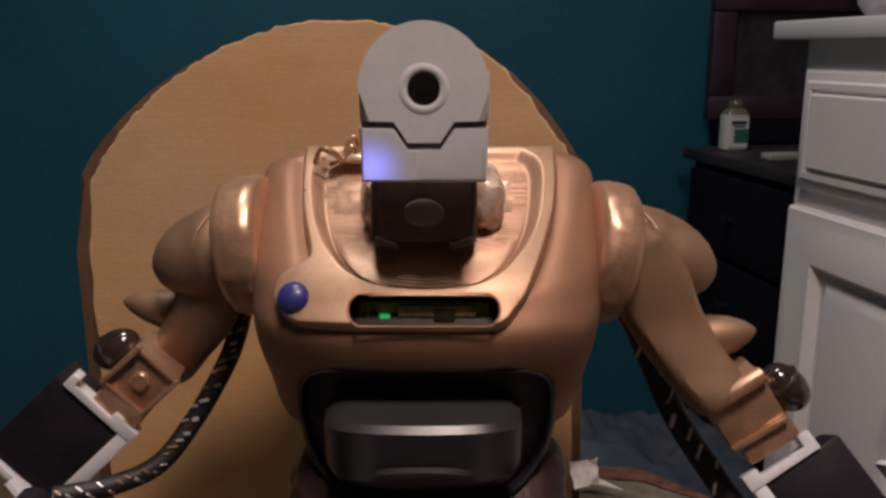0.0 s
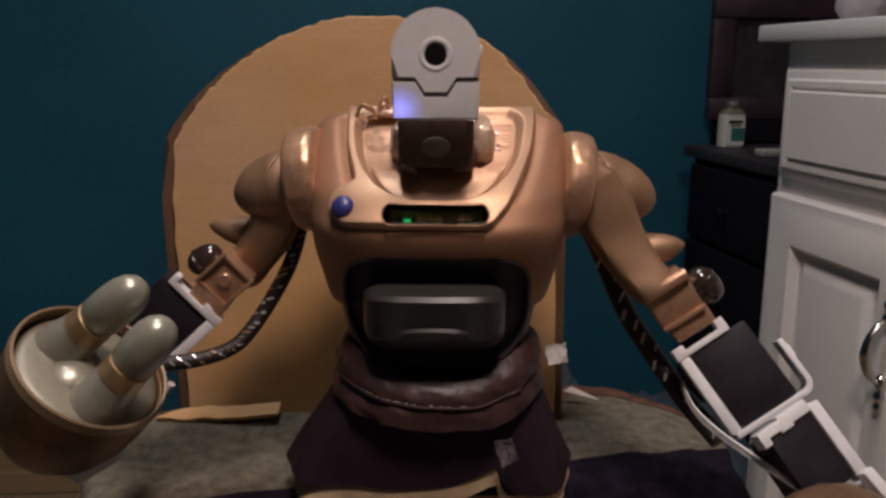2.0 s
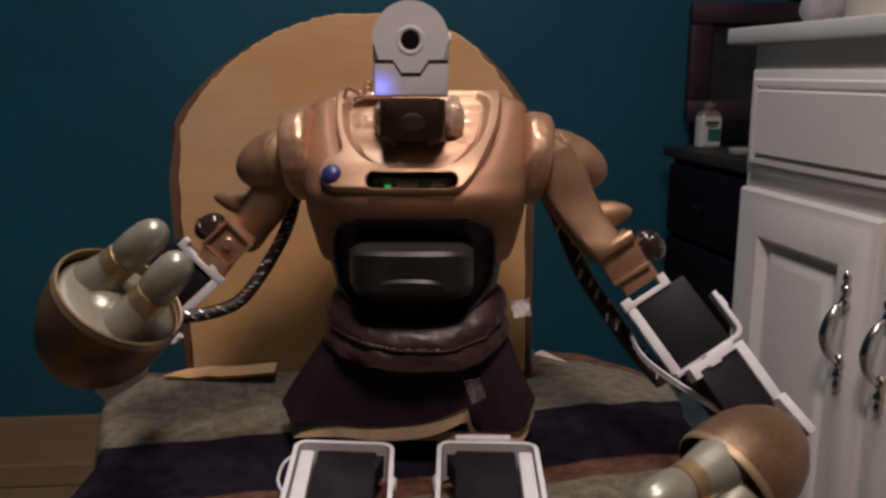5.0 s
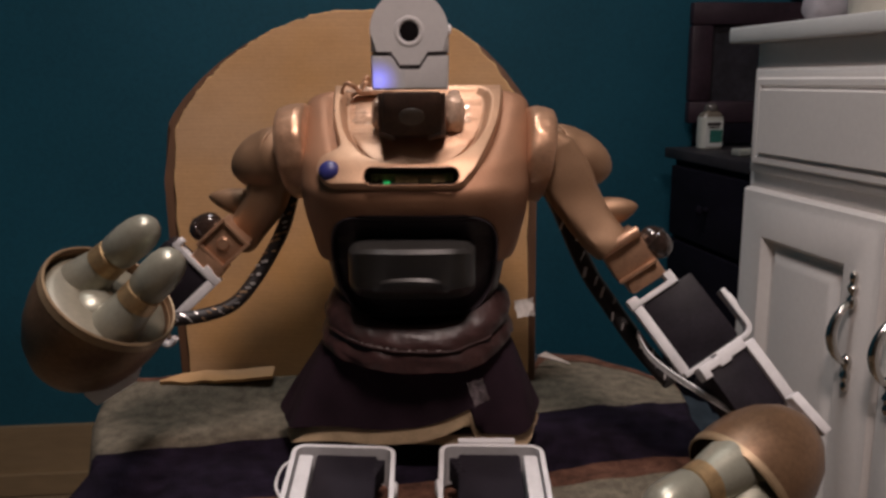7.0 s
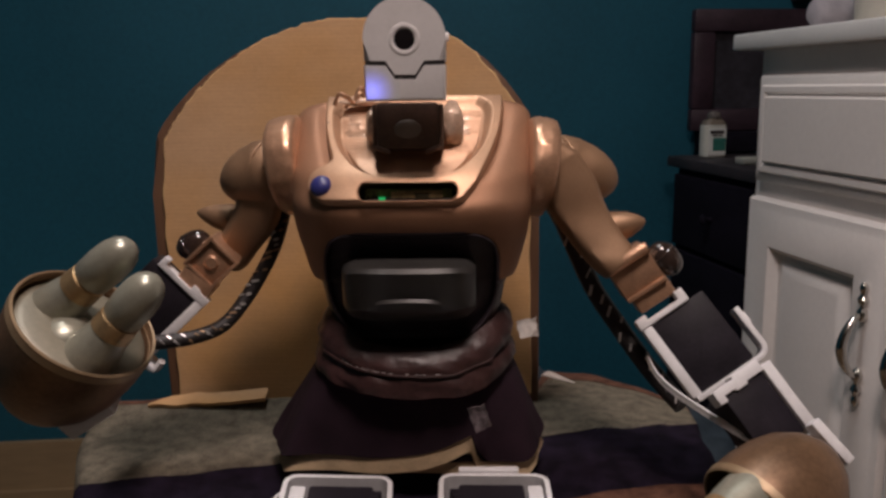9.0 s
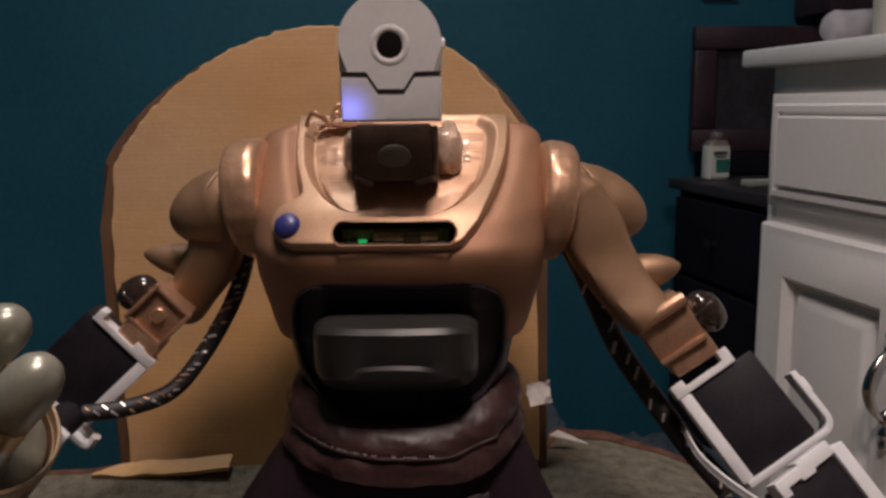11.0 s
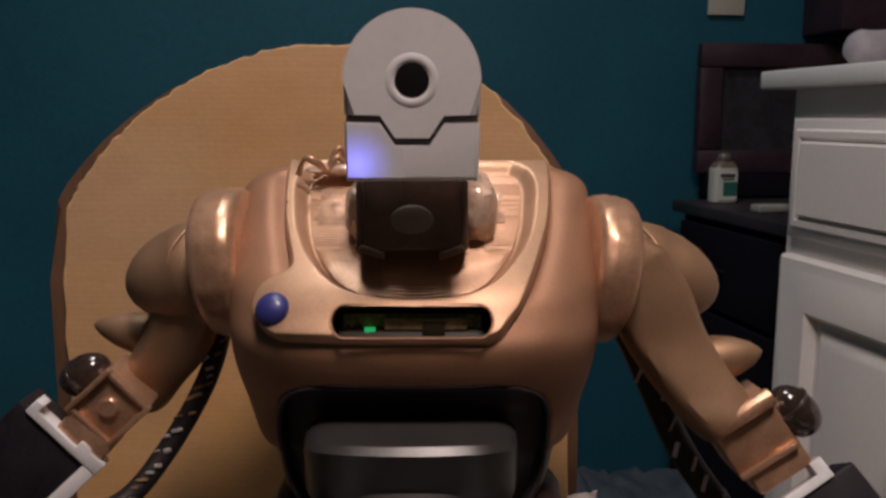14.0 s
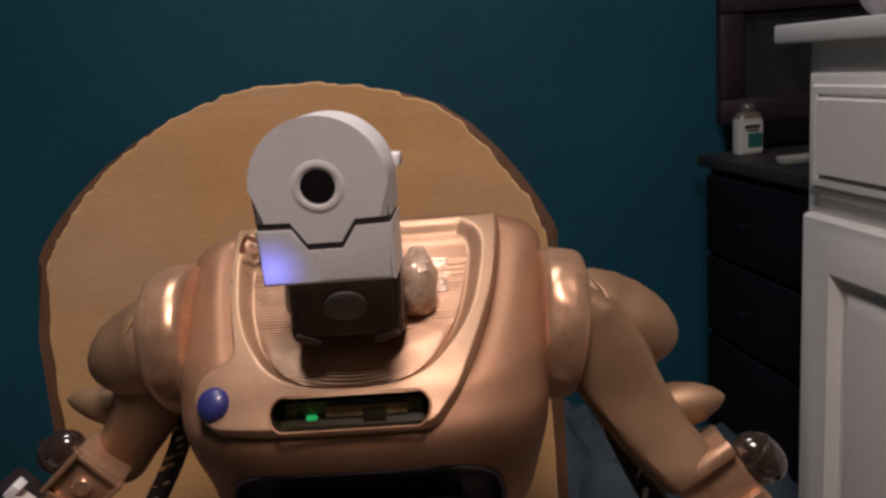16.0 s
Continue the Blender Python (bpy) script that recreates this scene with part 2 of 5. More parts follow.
def thing(name, base, label, category, group="", kind=""):
    e = new(name)
    e.empty_display_size = 0.02
    e.matrix_world = Matrix.Translation(base)
    return tagged(e, label, category, group, kind)


def basis(u, v):
    u = Vector(u).normalized()
    v = (Vector(v) - u * u.dot(Vector(v))).normalized()
    return u, v, u.cross(v)


def obox(c, u, v, du, dv, dw, bevel=0.0, seg=2, bm=None):
    """A box about c with edges du, dv, dw along u, v and their normal, bevelled."""
    u, v, w = basis(u, v)
    own = bm is None
    b = bmesh.new()
    r = bmesh.ops.create_cube(b, size=1.0)
    m = Matrix.Translation(c) @ Matrix((u * du, v * dv, w * dw)).transposed().to_4x4()
    bmesh.ops.transform(b, matrix=m, verts=b.verts)
    if bevel:
        bmesh.ops.bevel(b, geom=list(b.edges), offset=bevel, segments=seg, affect="EDGES", profile=0.5)
    if own:
        return b
    join(bm, b)
    return bm


def join(bm, other):
    me = bpy.data.meshes.new("join")
    other.to_mesh(me)
    other.free()
    bm.from_mesh(me)
    bpy.data.meshes.remove(me)
    return bm


def abox(x0, x1, y0, y1, z0, z1, bevel=0.0):
    return obox(((x0 + x1) / 2, (y0 + y1) / 2, (z0 + z1) / 2), (1, 0, 0), (0, 1, 0), x1 - x0, y1 - y0, z1 - z0, bevel)


def rings(rows, close_ends=True, bm=None):
    """A skin through closed rings of equally many points."""
    bm = bm or bmesh.new()
    vv = [[bm.verts.new(p) for p in r] for r in rows]
    n = len(rows[0])
    for a, b in zip(vv, vv[1:]):
        for i in range(n):
            bm.faces.new((a[i], a[(i + 1) % n], b[(i + 1) % n], b[i]))
    if close_ends:
        bm.faces.new(vv[0][::-1])
        bm.faces.new(vv[-1])
    return bm


def spin(p0, p1, profile, n=32, squash=1.0, up=(0, 0, 1), rough=0.0, bm=None, caps=True):
    """A turned body on the axis p0-p1; profile: pairs of (share of the way, radius)."""
    p0, p1 = Vector(p0), Vector(p1)
    ax = p1 - p0
    a = ax.normalized()
    ref = Vector(up) if abs(a.dot(Vector(up))) < 0.95 else Vector((0, 1, 0))
    e1 = (ref - a * a.dot(ref)).normalized()
    e2 = a.cross(e1)
    rows = []
    for t, r in profile:
        c = p0 + ax * t
        row = []
        for i in range(n):
            th = 2 * math.pi * i / n
            q = c + e1 * math.cos(th) * r + e2 * math.sin(th) * r * squash
            if rough and r > 0.001:
                q += (q - c).normalized() * rough * noise.noise(q * 160)
            row.append(q)
        rows.append(row)
    return rings(rows, caps, bm)


def tube(points, radii, n=12, sub=4, squash=1.0, rough=0.0, bm=None, freq=120, steps=True):
    """A tube along a smooth line through the points."""
    pts = [Vector(p) for p in points]
    if not isinstance(radii, (list, tuple)):
        radii = [radii] * len(pts)
    line, rad = [], []
    for i in range(len(pts) - 1):
        a, b, c, d = pts[max(0, i - 1)], pts[i], pts[i + 1], pts[min(len(pts) - 1, i + 2)]
        for k in range(sub):
            t = k / sub
            line.append(0.5 * ((2 * b) + (c - a) * t + (2 * a - 5 * b + 4 * c - d) * t * t + (3 * b - a - 3 * c + d) * t ** 3))
            rad.append(radii[i] * (1 - t) + radii[i + 1] * t)
    line.append(pts[-1])
    rad.append(radii[-1])
    rows = []
    e1 = None
    for i, p in enumerate(line):
        tan = (line[min(i + 1, len(line) - 1)] - line[max(i - 1, 0)]).normalized()
        if e1 is None:
            ref = Vector((0, 0, 1)) if abs(tan.z) < 0.9 else Vector((1, 0, 0))
            e1 = (ref - tan * tan.dot(ref)).normalized()
        else:
            e1 = (e1 - tan * tan.dot(e1)).normalized()
        e2 = tan.cross(e1)
        row = []
        for k in range(n):
            th = 2 * math.pi * k / n
            r = rad[i]
            q = p + e1 * math.cos(th) * r + e2 * math.sin(th) * r * squash
            if rough:
                q += (q - p).normalized() * rough * noise.noise(q * freq)
            row.append(q)
        rows.append(row)
    return rings(rows, True, bm)


def ball(c, r, n=24, scale=(1, 1, 1)):
    b = bmesh.new()
    bmesh.ops.create_uvsphere(b, u_segments=n, v_segments=n // 2, radius=r)
    bmesh.ops.transform(b, matrix=Matrix.Translation(c) @ Matrix.Diagonal((*scale, 1)), verts=b.verts)
    return b


def prism(outline, y0, y1, bevel=0.0, shift=None, keep=None):
    """A flat outline of (x, z) pairs, thick from y0 to y1. shift(x, z): how far each point is moved in y."""
    b = bmesh.new()
    sh = shift or (lambda x, z: 0.0)
    f = [b.verts.new((x, y0 + sh(x, z), z)) for x, z in outline]
    k = [b.verts.new((x, y1 + sh(x, z), z)) for x, z in outline]
    b.faces.new(f)
    b.faces.new(k[::-1])
    n = len(outline)
    for i in range(n):
        b.faces.new((f[i], k[i], k[(i + 1) % n], f[(i + 1) % n]))
    if bevel:
        fs = set(f)
        ed = [e for e in b.edges if all(v in fs for v in e.verts) and (keep is None or all(keep(v.co.x, v.co.z) for v in e.verts))]
        bmesh.ops.bevel(b, geom=ed, offset=bevel, segments=4, affect="EDGES", profile=0.5)
    return b


def ease(a, b, x):
    t = min(1, max(0, (x - a) / (b - a)))
    return t * t * (3 - 2 * t)


def along(table, x):
    """A smooth value from a short table of (x, value)."""
    xs = [p[0] for p in table]
    if x <= xs[0]:
        return table[0][1]
    if x >= xs[-1]:
        return table[-1][1]
    i = max(k for k in range(len(xs) - 1) if xs[k] <= x)
    def slope(k):
        if k == 0 or k == len(table) - 1:
            j = min(k, len(table) - 2)
            return (table[j + 1][1] - table[j][1]) / (xs[j + 1] - xs[j])
        return (table[k + 1][1] - table[k - 1][1]) / (xs[k + 1] - xs[k - 1])
    h = xs[i + 1] - xs[i]
    t = (x - xs[i]) / h
    return ((2 * t ** 3 - 3 * t * t + 1) * table[i][1] + (t ** 3 - 2 * t * t + t) * h * slope(i)
            + (3 * t * t - 2 * t ** 3) * table[i + 1][1] + (t ** 3 - t * t) * h * slope(i + 1))


# ---- room ----
def room_corner(a, b):
    """From the room's own axes (a along the back wall, b out from it) to the world."""
    c, s = math.cos(radians(6)), math.sin(radians(6))
    return Vector((0.0 + a * c + b * s, 1.60 + a * s - b * c, 0))


def wall_slab(name, a0, a1, b0, b1, z0, z1, material, label):
    q = [room_corner(a0, b0), room_corner(a1, b0), room_corner(a1, b1), room_corner(a0, b1)]
    b = bmesh.new()
    lo = [b.verts.new((p.x, p.y, z0)) for p in q]
    hi = [b.verts.new((p.x, p.y, z1)) for p in q]
    b.faces.new(lo)
    b.faces.new(hi)
    for i in range(4):
        b.faces.new((lo[i], lo[(i + 1) % 4], hi[(i + 1) % 4], hi[i]))
    return tagged(part(name, b, material), label, "room", kind="structure")


wall_slab("wall_north", -1.7, 1.6, -0.1, 0.0, 0, 2.4, WALL, "teal painted back wall")
wall_slab("wall_west", -1.8, -1.7, -0.1, 3.9, 0, 2.4, WALL, "teal painted side wall")
# East and south walls are unseen; their cream acts as a soft reflector.
wall_slab("wall_east", 1.6, 1.7, -0.1, 3.9, 0, 2.4, CREAM, "unseen side wall, cream-painted to bounce fill light")
wall_slab("wall_south", -1.7, 1.6, 3.8, 3.9, 0, 2.4, CREAM, "unseen wall behind the camera, cream-painted to bounce fill light")
wall_slab("ceiling", -1.8, 1.7, -0.1, 3.9, 2.4, 2.5, CEIL, "white painted ceiling")
floor = wall_slab("floor", -1.8, 1.7, -0.1, 3.9, -0.08, -0.004, FLOOR, "tan wooden plank floor")
wall_slab("baseboard", -1.7, 0.9, 0.0, 0.014, 0.046, 0.150, TRIM, "tan painted wooden baseboard")
wall_slab("trim", -1.7, 0.9, 0.0, 0.026, 0.0, 0.046, TRIM, "tan shoe moulding along the baseboard")

plank_mesh = None
for i in range(26):
    a0 = -1.69 + i * 0.126
    if plank_mesh is None:
        q0 = wall_slab("plank", 0, 0.124, 0.03, 3.79, 0, 0.004, FLOOR, "x")
        plank_mesh = q0.data
        mid0 = q0.location.copy()
        bpy.data.objects.remove(q0)
    pl = new("plank", plank_mesh)
    shift = room_corner(a0, 0) - room_corner(0, 0)
    pl.parent = floor
    pl.matrix_parent_inverse = inv_world(floor)
    pl.matrix_basis = Matrix.Translation((mid0.x + shift.x, mid0.y + shift.y, -0.002))

# Made-up fixture that goes with the added cool light.
lx, ly = LAMP2
lamp = thing("added_ceiling_lamp", (lx, ly, 2.4), "added round ceiling lamp, out of view, brightening cabinet and wall", "lamp")
part("base", spin((lx, ly, 2.4), (lx, ly, 2.375), [(0, 0.19), (1, 0.185)]), CEIL, lamp)
part("shade", spin((lx, ly, 2.374), (lx, ly, 2.345), [(0, 0.175), (0.5, 0.16), (0.85, 0.1), (1, 0.01)]), LAMPGLASS, lamp, "lit frosted glass shade")
# Unseen fixture, its pendant form assumed, to carry the main light.
lx, ly = LAMP
lamp = thing("assumed_pendant_lamp", (lx, ly, 2.4), "assumed white pendant lamp, out of view, for the light from above", "lamp")
part("canopy", spin((lx, ly, 2.4), (lx, ly, 2.37), [(0, 0.05), (1, 0.045)]), CEIL, lamp)
part("cord", spin((lx, ly, 2.37), (lx, ly, LAMP_Z + 0.13), [(0, 0.003), (1, 0.003)], 10), CEIL, lamp)
part("shade", spin((lx, ly, LAMP_Z + 0.13), (lx, ly, LAMP_Z - 0.01), [(0, 0.02), (0.15, 0.05), (0.5, 0.11), (1, 0.135), (0.98, 0.131), (0.5, 0.106), (0.2, 0.05)], 32), CEIL, lamp, "white domed lamp shade")
part("bulb", ball((lx, ly, LAMP_Z + 0.055), 0.03, 16), LAMPGLASS, lamp, "lit frosted bulb")

# light switch plate high on the back wall
sw = room_corner(0.56, 0.004)
plate = thing("wall_plate", (sw.x, sw.y, 1.13), "cream plastic switch plate screwed to the teal wall", "switch")
ux = (math.cos(radians(6)), math.sin(radians(6)), 0)
part("cover", obox((sw.x, sw.y - 0.002, 1.13), ux, (0, 0, 1), 0.072, 0.115, 0.007, 0.002), TUB, plate)
part("toggle", obox((sw.x, sw.y - 0.009, 1.13), ux, (0, 0, 1), 0.010, 0.022, 0.014, 0.002), TUB, plate)

# ---- vanity cabinet ----
ALONG, INTO = Vector((0.185, -0.983, 0)).normalized(), Vector((0.983, 0.185, 0)).normalized()
FACE = Vector((0.392, 1.03, 0)) + INTO * 0.04


def at_face(s, z, out=0.0):
    p = FACE + ALONG * s - INTO * out
    return Vector((p.x, p.y, z))


def stepped_panel(s0, s1, z0, z1, steps):
    """A moulded front: nested rectangles (inset, how far proud)."""
    b = bmesh.new()
    loops = []
    for inset, out in steps:
        loops.append([b.verts.new(at_face(s, z, out)) for s, z in
                      ((s0 + inset, z0 + inset), (s1 - inset, z0 + inset), (s1 - inset, z1 - inset), (s0 + inset, z1 - inset))])
    for p, q in zip(loops, loops[1:]):
        for i in range(4):
            b.faces.new((p[i], p[(i + 1) % 4], q[(i + 1) % 4], q[i]))
    b.faces.new(loops[0])
    b.faces.new(loops[-1])
    return b


vanity = thing("vanity_cabinet", at_face(0.4, 0), "cream white painted cabinet with moulded doors and a drawer", "cabinet")
part("body", obox((at_face(0.012, 0.08) + at_face(0.95, 0.914, -0.52)) / 2, ALONG, (0, 0, 1), 0.938, 0.834, 0.52, 0.002), CABWHITE, vanity)
part("plinth", obox((at_face(0.012, 0.0, -0.06) + at_face(0.95, 0.079, -0.52)) / 2, ALONG, (0, 0, 1), 0.938, 0.079, 0.46), CABWHITE, vanity)
DRAWER = [(0, 0.0), (0, 0.009), (0.004, 0.0125), (0.012, 0.0130), (0.0145, 0.0165), (0.021, 0.0170), (0.0235, 0.0135), (0.0260, 0.0135), (0.0285, 0.020), (0.05, 0.020)]
part("drawer_front", stepped_panel(0.028, 0.62, 0.741, 0.880, DRAWER), CABWHITE, vanity)
part("drawer_front", stepped_panel(0.632, 0.94, 0.741, 0.880, DRAWER), CABWHITE, vanity)
DOOR = [(0, 0.0), (0, 0.012), (0.003, 0.017), (0.010, 0.0180), (0.014, 0.021), (0.060, 0.021), (0.0635, 0.017), (0.068, 0.008), (0.074, 0.007), (0.088, 0.0155), (0.094, 0.0170)]


def handle(s, z):
    """A bowed pull with turned finials above and below."""
    b = bmesh.new()
    tube([at_face(s, z + 0.036, 0.026), at_face(s + 0.001, z + 0.028, 0.036), at_face(s + 0.002, z + 0.014, 0.045), at_face(s + 0.002, z - 0.002, 0.048), at_face(s + 0.002, z - 0.018, 0.044), at_face(s + 0.001, z - 0.030, 0.035), at_face(s, z - 0.037, 0.026)],
         [0.0030, 0.0042, 0.0052, 0.0058, 0.0052, 0.0042, 0.0030], 12, 4, bm=b)
    for k in (1, -1):
        spin(at_face(s, z + k * 0.026, 0.024), at_face(s, z + k * 0.072, 0.024),
             [(0, 0.0015), (0.06, 0.0045), (0.18, 0.0068), (0.30, 0.0055), (0.36, 0.0032), (0.42, 0.0032), (0.50, 0.0058), (0.58, 0.0062), (0.66, 0.0036), (0.72, 0.0034), (0.80, 0.0048), (0.88, 0.0046), (0.95, 0.0028), (1, 0.0006)], 14, bm=b)
        spin(at_face(s, z + k * 0.034, 0.012), at_face(s, z + k * 0.034, 0.026), [(0, 0.0065), (0.3, 0.004), (1, 0.004)], 10, bm=b)
    return b


for s0, s1, hs in ((0.026, 0.322, 0.2855), (0.330, 0.632, 0.357), (0.640, 0.942, 0.915)):
    d = part("door", stepped_panel(s0, s1, 0.10, 0.719, DOOR), CABWHITE, vanity)
    part("handle", handle(hs, 0.585), NICKEL, d, "bowed polished nickel handle")

worktop = tagged(part("worktop", obox((at_face(-0.024, 0.9145, 0.026) + at_face(0.97, 0.936, -0.54)) / 2, ALONG, (0, 0, 1), 0.994, 0.0215, 0.566, 0.003), COUNTER),
                 "white laminate worktop lying on the cabinet", "worktop")

# towel roll and tub on the worktop
ta = at_face(0.02, 0.961, -0.075)
towel = tagged(part("rolled_towel", tube([ta + INTO * -0.012, ta + INTO * 0.0, ta + INTO * 0.05, ta + INTO * 0.13, ta + INTO * 0.135], [0.012, 0.022, 0.0255, 0.0255, 0.01], 20, 4, rough=0.004, freq=60), TOWEL),
               "small rolled lavender-grey towel on the white worktop", "towel")
tb = at_face(0.13, 0.937, -0.115)
tub = thing("storage_tub", tb, "cream plastic tub standing on the white worktop", "container")
part("body", spin(tb, tb + V(0, 0, 0.12), [(0, 0.052), (0.05, 0.055), (1, 0.06)], 32), TUB, tub)
part("lid", spin(tb + V(0, 0, 0.1205), tb + V(0, 0, 0.135), [(0, 0.063), (0.8, 0.063), (1, 0.058)], 32), TUB, tub)

# ---- dark desk with bottle and framed picture ----
DC = Vector((0.452, 1.515, 0))


def desk_at(s, z, into=0.0):
    p = DC + ALONG * s + INTO * into
    return Vector((p.x, p.y, z))


def desk_box(s0, s1, i0, i1, z0, z1, bevel=0.002):
    return obox((desk_at(s0, z0, i0) + desk_at(s1, z1, i1)) / 2, ALONG, (0, 0, 1), s1 - s0, z1 - z0, i1 - i0, bevel)


desk = thing("desk", desk_at(0.2, 0, 0.2), "dark plum-stained wooden desk with drawers beside the wall", "desk")
part("desktop", desk_box(-0.02, 0.36, -0.012, 0.42, 0.712, 0.732, 0.003), DESKTOP, desk, "worn dark brown desk top")
part("body", desk_box(0.0, 0.34, 0.004, 0.40, 0.03, 0.7115), DESK, desk)
for k, (z0, z1) in enumerate(((0.565, 0.70), (0.42, 0.555), (0.06, 0.41))):
    dd = part("drawer_front", desk_box(0.015, 0.325, -0.012, 0.0035, z0, z1, 0.003), DESK, desk)
    part("knob", spin(desk_at(0.17, (z0 + z1) / 2, -0.012), desk_at(0.17, (z0 + z1) / 2, -0.034), [(0, 0.006), (0.4, 0.005), (0.7, 0.011), (1, 0.004)], 14), DESK, dd, "small dull dark knob")
for s in (0.02, 0.32):
    for i in (0.03, 0.38):
        part("foot", desk_box(s - 0.015, s + 0.015, i - 0.015, i + 0.015, 0.0, 0.03), DESK, desk)

bp = desk_at(0.045, 0.732, 0.050)
bottle = thing("plastic_bottle", bp, "small pale plastic bottle with a green and white label", "bottle")
bu = Vector((0.97, 0.22, 0))


def bottle_ring(z, w, dpt):
    out = []
    for i in range(28):
        th = 2 * math.pi * i / 28
        c, s = math.cos(th), math.sin(th)
        r = (abs(c) ** 4 + abs(s) ** 4) ** -0.25
        out.append(bp + bu * (w * c * r) + Vector((-bu.y, bu.x, 0)) * (dpt * s * r) + V(0, 0, z))
    return out


part("body", rings([bottle_ring(0.0005, 0.021, 0.013), bottle_ring(0.003, 0.0235, 0.0155), bottle_ring(0.058, 0.0235, 0.0155), bottle_ring(0.0622, 0.0225, 0.0150)]), BOTTLE, bottle)
part("shoulder", rings([bottle_ring(0.0624, 0.0224, 0.0149), bottle_ring(0.0690, 0.019, 0.013), bottle_ring(0.0735, 0.012, 0.010)]), LIQUID, bottle, "amber translucent shoulder")
part("cap", spin(bp + V(0, 0, 0.0737), bp + V(0, 0, 0.0885), [(0, 0.0125), (0.1, 0.013), (0.55, 0.0125), (0.8, 0.0105), (0.95, 0.006), (1, 0.001)], 20), CAPM, bottle, "clear grey ribbed cap")
bn = Vector((bu.y, -bu.x, 0))


def on_bottle(a, z, w, h, t0):
    return obox(bp + bu * a + bn * (0.0155 + t0) + V(0, 0, z), bu, (0, 0, 1), w, h, 0.0012, 0.0003, 1)


part("label", on_bottle(0, 0.031, 0.036, 0.050, 0.0006), LABELW, bottle, "white paper label")
part("label_print", on_bottle(0.004, 0.026, 0.026, 0.024, 0.0015), LABELG, bottle, "green printed field")
part("label_bar", on_bottle(-0.001, 0.049, 0.028, 0.006, 0.0015), LABELD, bottle, "dark bar of lettering")
part("label_bar", on_bottle(0.000, 0.0425, 0.022, 0.003, 0.0015), LABELD, bottle, "dark bar of lettering")

wb = desk_at(0.195, 0.7325, 0.052)
tagged(part("white_strip", obox(wb + V(0, 0, 0.006), INTO, (0, 0, 1), 0.06, 0.012, 0.03, 0.003), TUB), "short white plastic strip lying on the dark desk", "clutter")

pic = room_corner(0.72, 0.05)
picture = thing("framed_picture", (pic.x, pic.y, 0.732), "dark picture in a wide dark-red wooden frame leaning on the wall", "picture frame")
PW, PZ0, PZ1, PB = 0.44, 0.775, 1.018, 0.045


def pic_box(a0, a1, z0, z1, b0, b1, bevel=0.002):
    p = (room_corner(a0, b0) + room_corner(a1, b1)) / 2
    return obox((p.x, p.y, (z0 + z1) / 2), ux, (0, 0, 1), a1 - a0, z1 - z0, b1 - b0, bevel)


A0 = 0.496
part("rail", pic_box(A0, A0 + PW, PZ1 - PB, PZ1, 0.03, 0.055, 0.005), FRAMEWOOD, picture)
part("rail", pic_box(A0, A0 + PW, PZ0, PZ0 + PB, 0.03, 0.055, 0.005), FRAMEWOOD, picture)
part("stile", pic_box(A0, A0 + PB, PZ0 + PB, PZ1 - PB, 0.03, 0.0545, 0.005), FRAMEWOOD, picture)
part("stile", pic_box(A0 + PW - PB, A0 + PW, PZ0 + PB, PZ1 - PB, 0.03, 0.0545, 0.005), FRAMEWOOD, picture)
part("picture_panel", pic_box(A0 + 0.02, A0 + PW - 0.02, PZ0 + 0.02, PZ1 - 0.02, 0.034, 0.040, 0.0), PICTURE, picture, "dark murky picture surface")
part("ledge", pic_box(A0 + 0.02, A0 + PW, 0.7325, PZ0 - 0.0005, 0.028, 0.06, 0.002), DESK, picture)
tagged(part("dark_box", pic_box(0.715, 1.0, 1.035, 1.30, 0.005, 0.14, 0.004), FRAMEWOOD), "dark wooden wall box above the framed picture", "wall box")


# ---- heap of cloth on the floor behind the chair ----
def heap(name, cx, cy, rx, ry, h, seed, material, label):
    b = bmesh.new()
    n, m = 56, 22
    rows = []
    for j in range(m + 1):
        f = j / m
        row = []
        for i in range(n):
            th = 2 * math.pi * i / n
            r = 1 - f
            q = Vector((math.cos(th) * r * 2.2, math.sin(th) * r * 2.2, seed))
            wob = 1 + 0.18 * noise.noise(q)
            z = h * (1 - r ** 2.6) * (1 + 0.22 * noise.noise(q * 0.9 + V(3, 1, 0))) + 0.03 * noise.noise(q * 1.9) * (1 - r ** 8) + 0.012 * noise.noise(q * 7) * (1 - r ** 6) + 0.030 * (0.25 - abs(noise.noise(q * 2.6 + V(1, 4, 2)))) * (1 - r ** 6)
            row.append(Vector((cx + math.cos(th) * r * rx * wob, cy + math.sin(th) * r * ry * wob, max(0.0, z))))
        rows.append(row[:])
    rings(rows, True, b)
    return tagged(part(name, b, material, angle=70), label, "cloth")


heap("crumpled_cloth", 0.33, 1.25, 0.30, 0.24, 0.33, 4.0, DENIM, "crumpled slate-blue cloth heaped on the floor by the wall")
heap("crumpled_cloth", 0.17, 1.30, 0.20, 0.18, 0.33, 9.0, DENIM, "crumpled slate-blue cloth heaped on the floor by the wall")

# ---- chair ----
SEAT_Z = 0.655
chair = thing("chair", (-0.03, 0.25, 0), "dark wooden chair with a rounded back", "chair")


def lean(x, z):
    return (z - 0.67) * 0.17


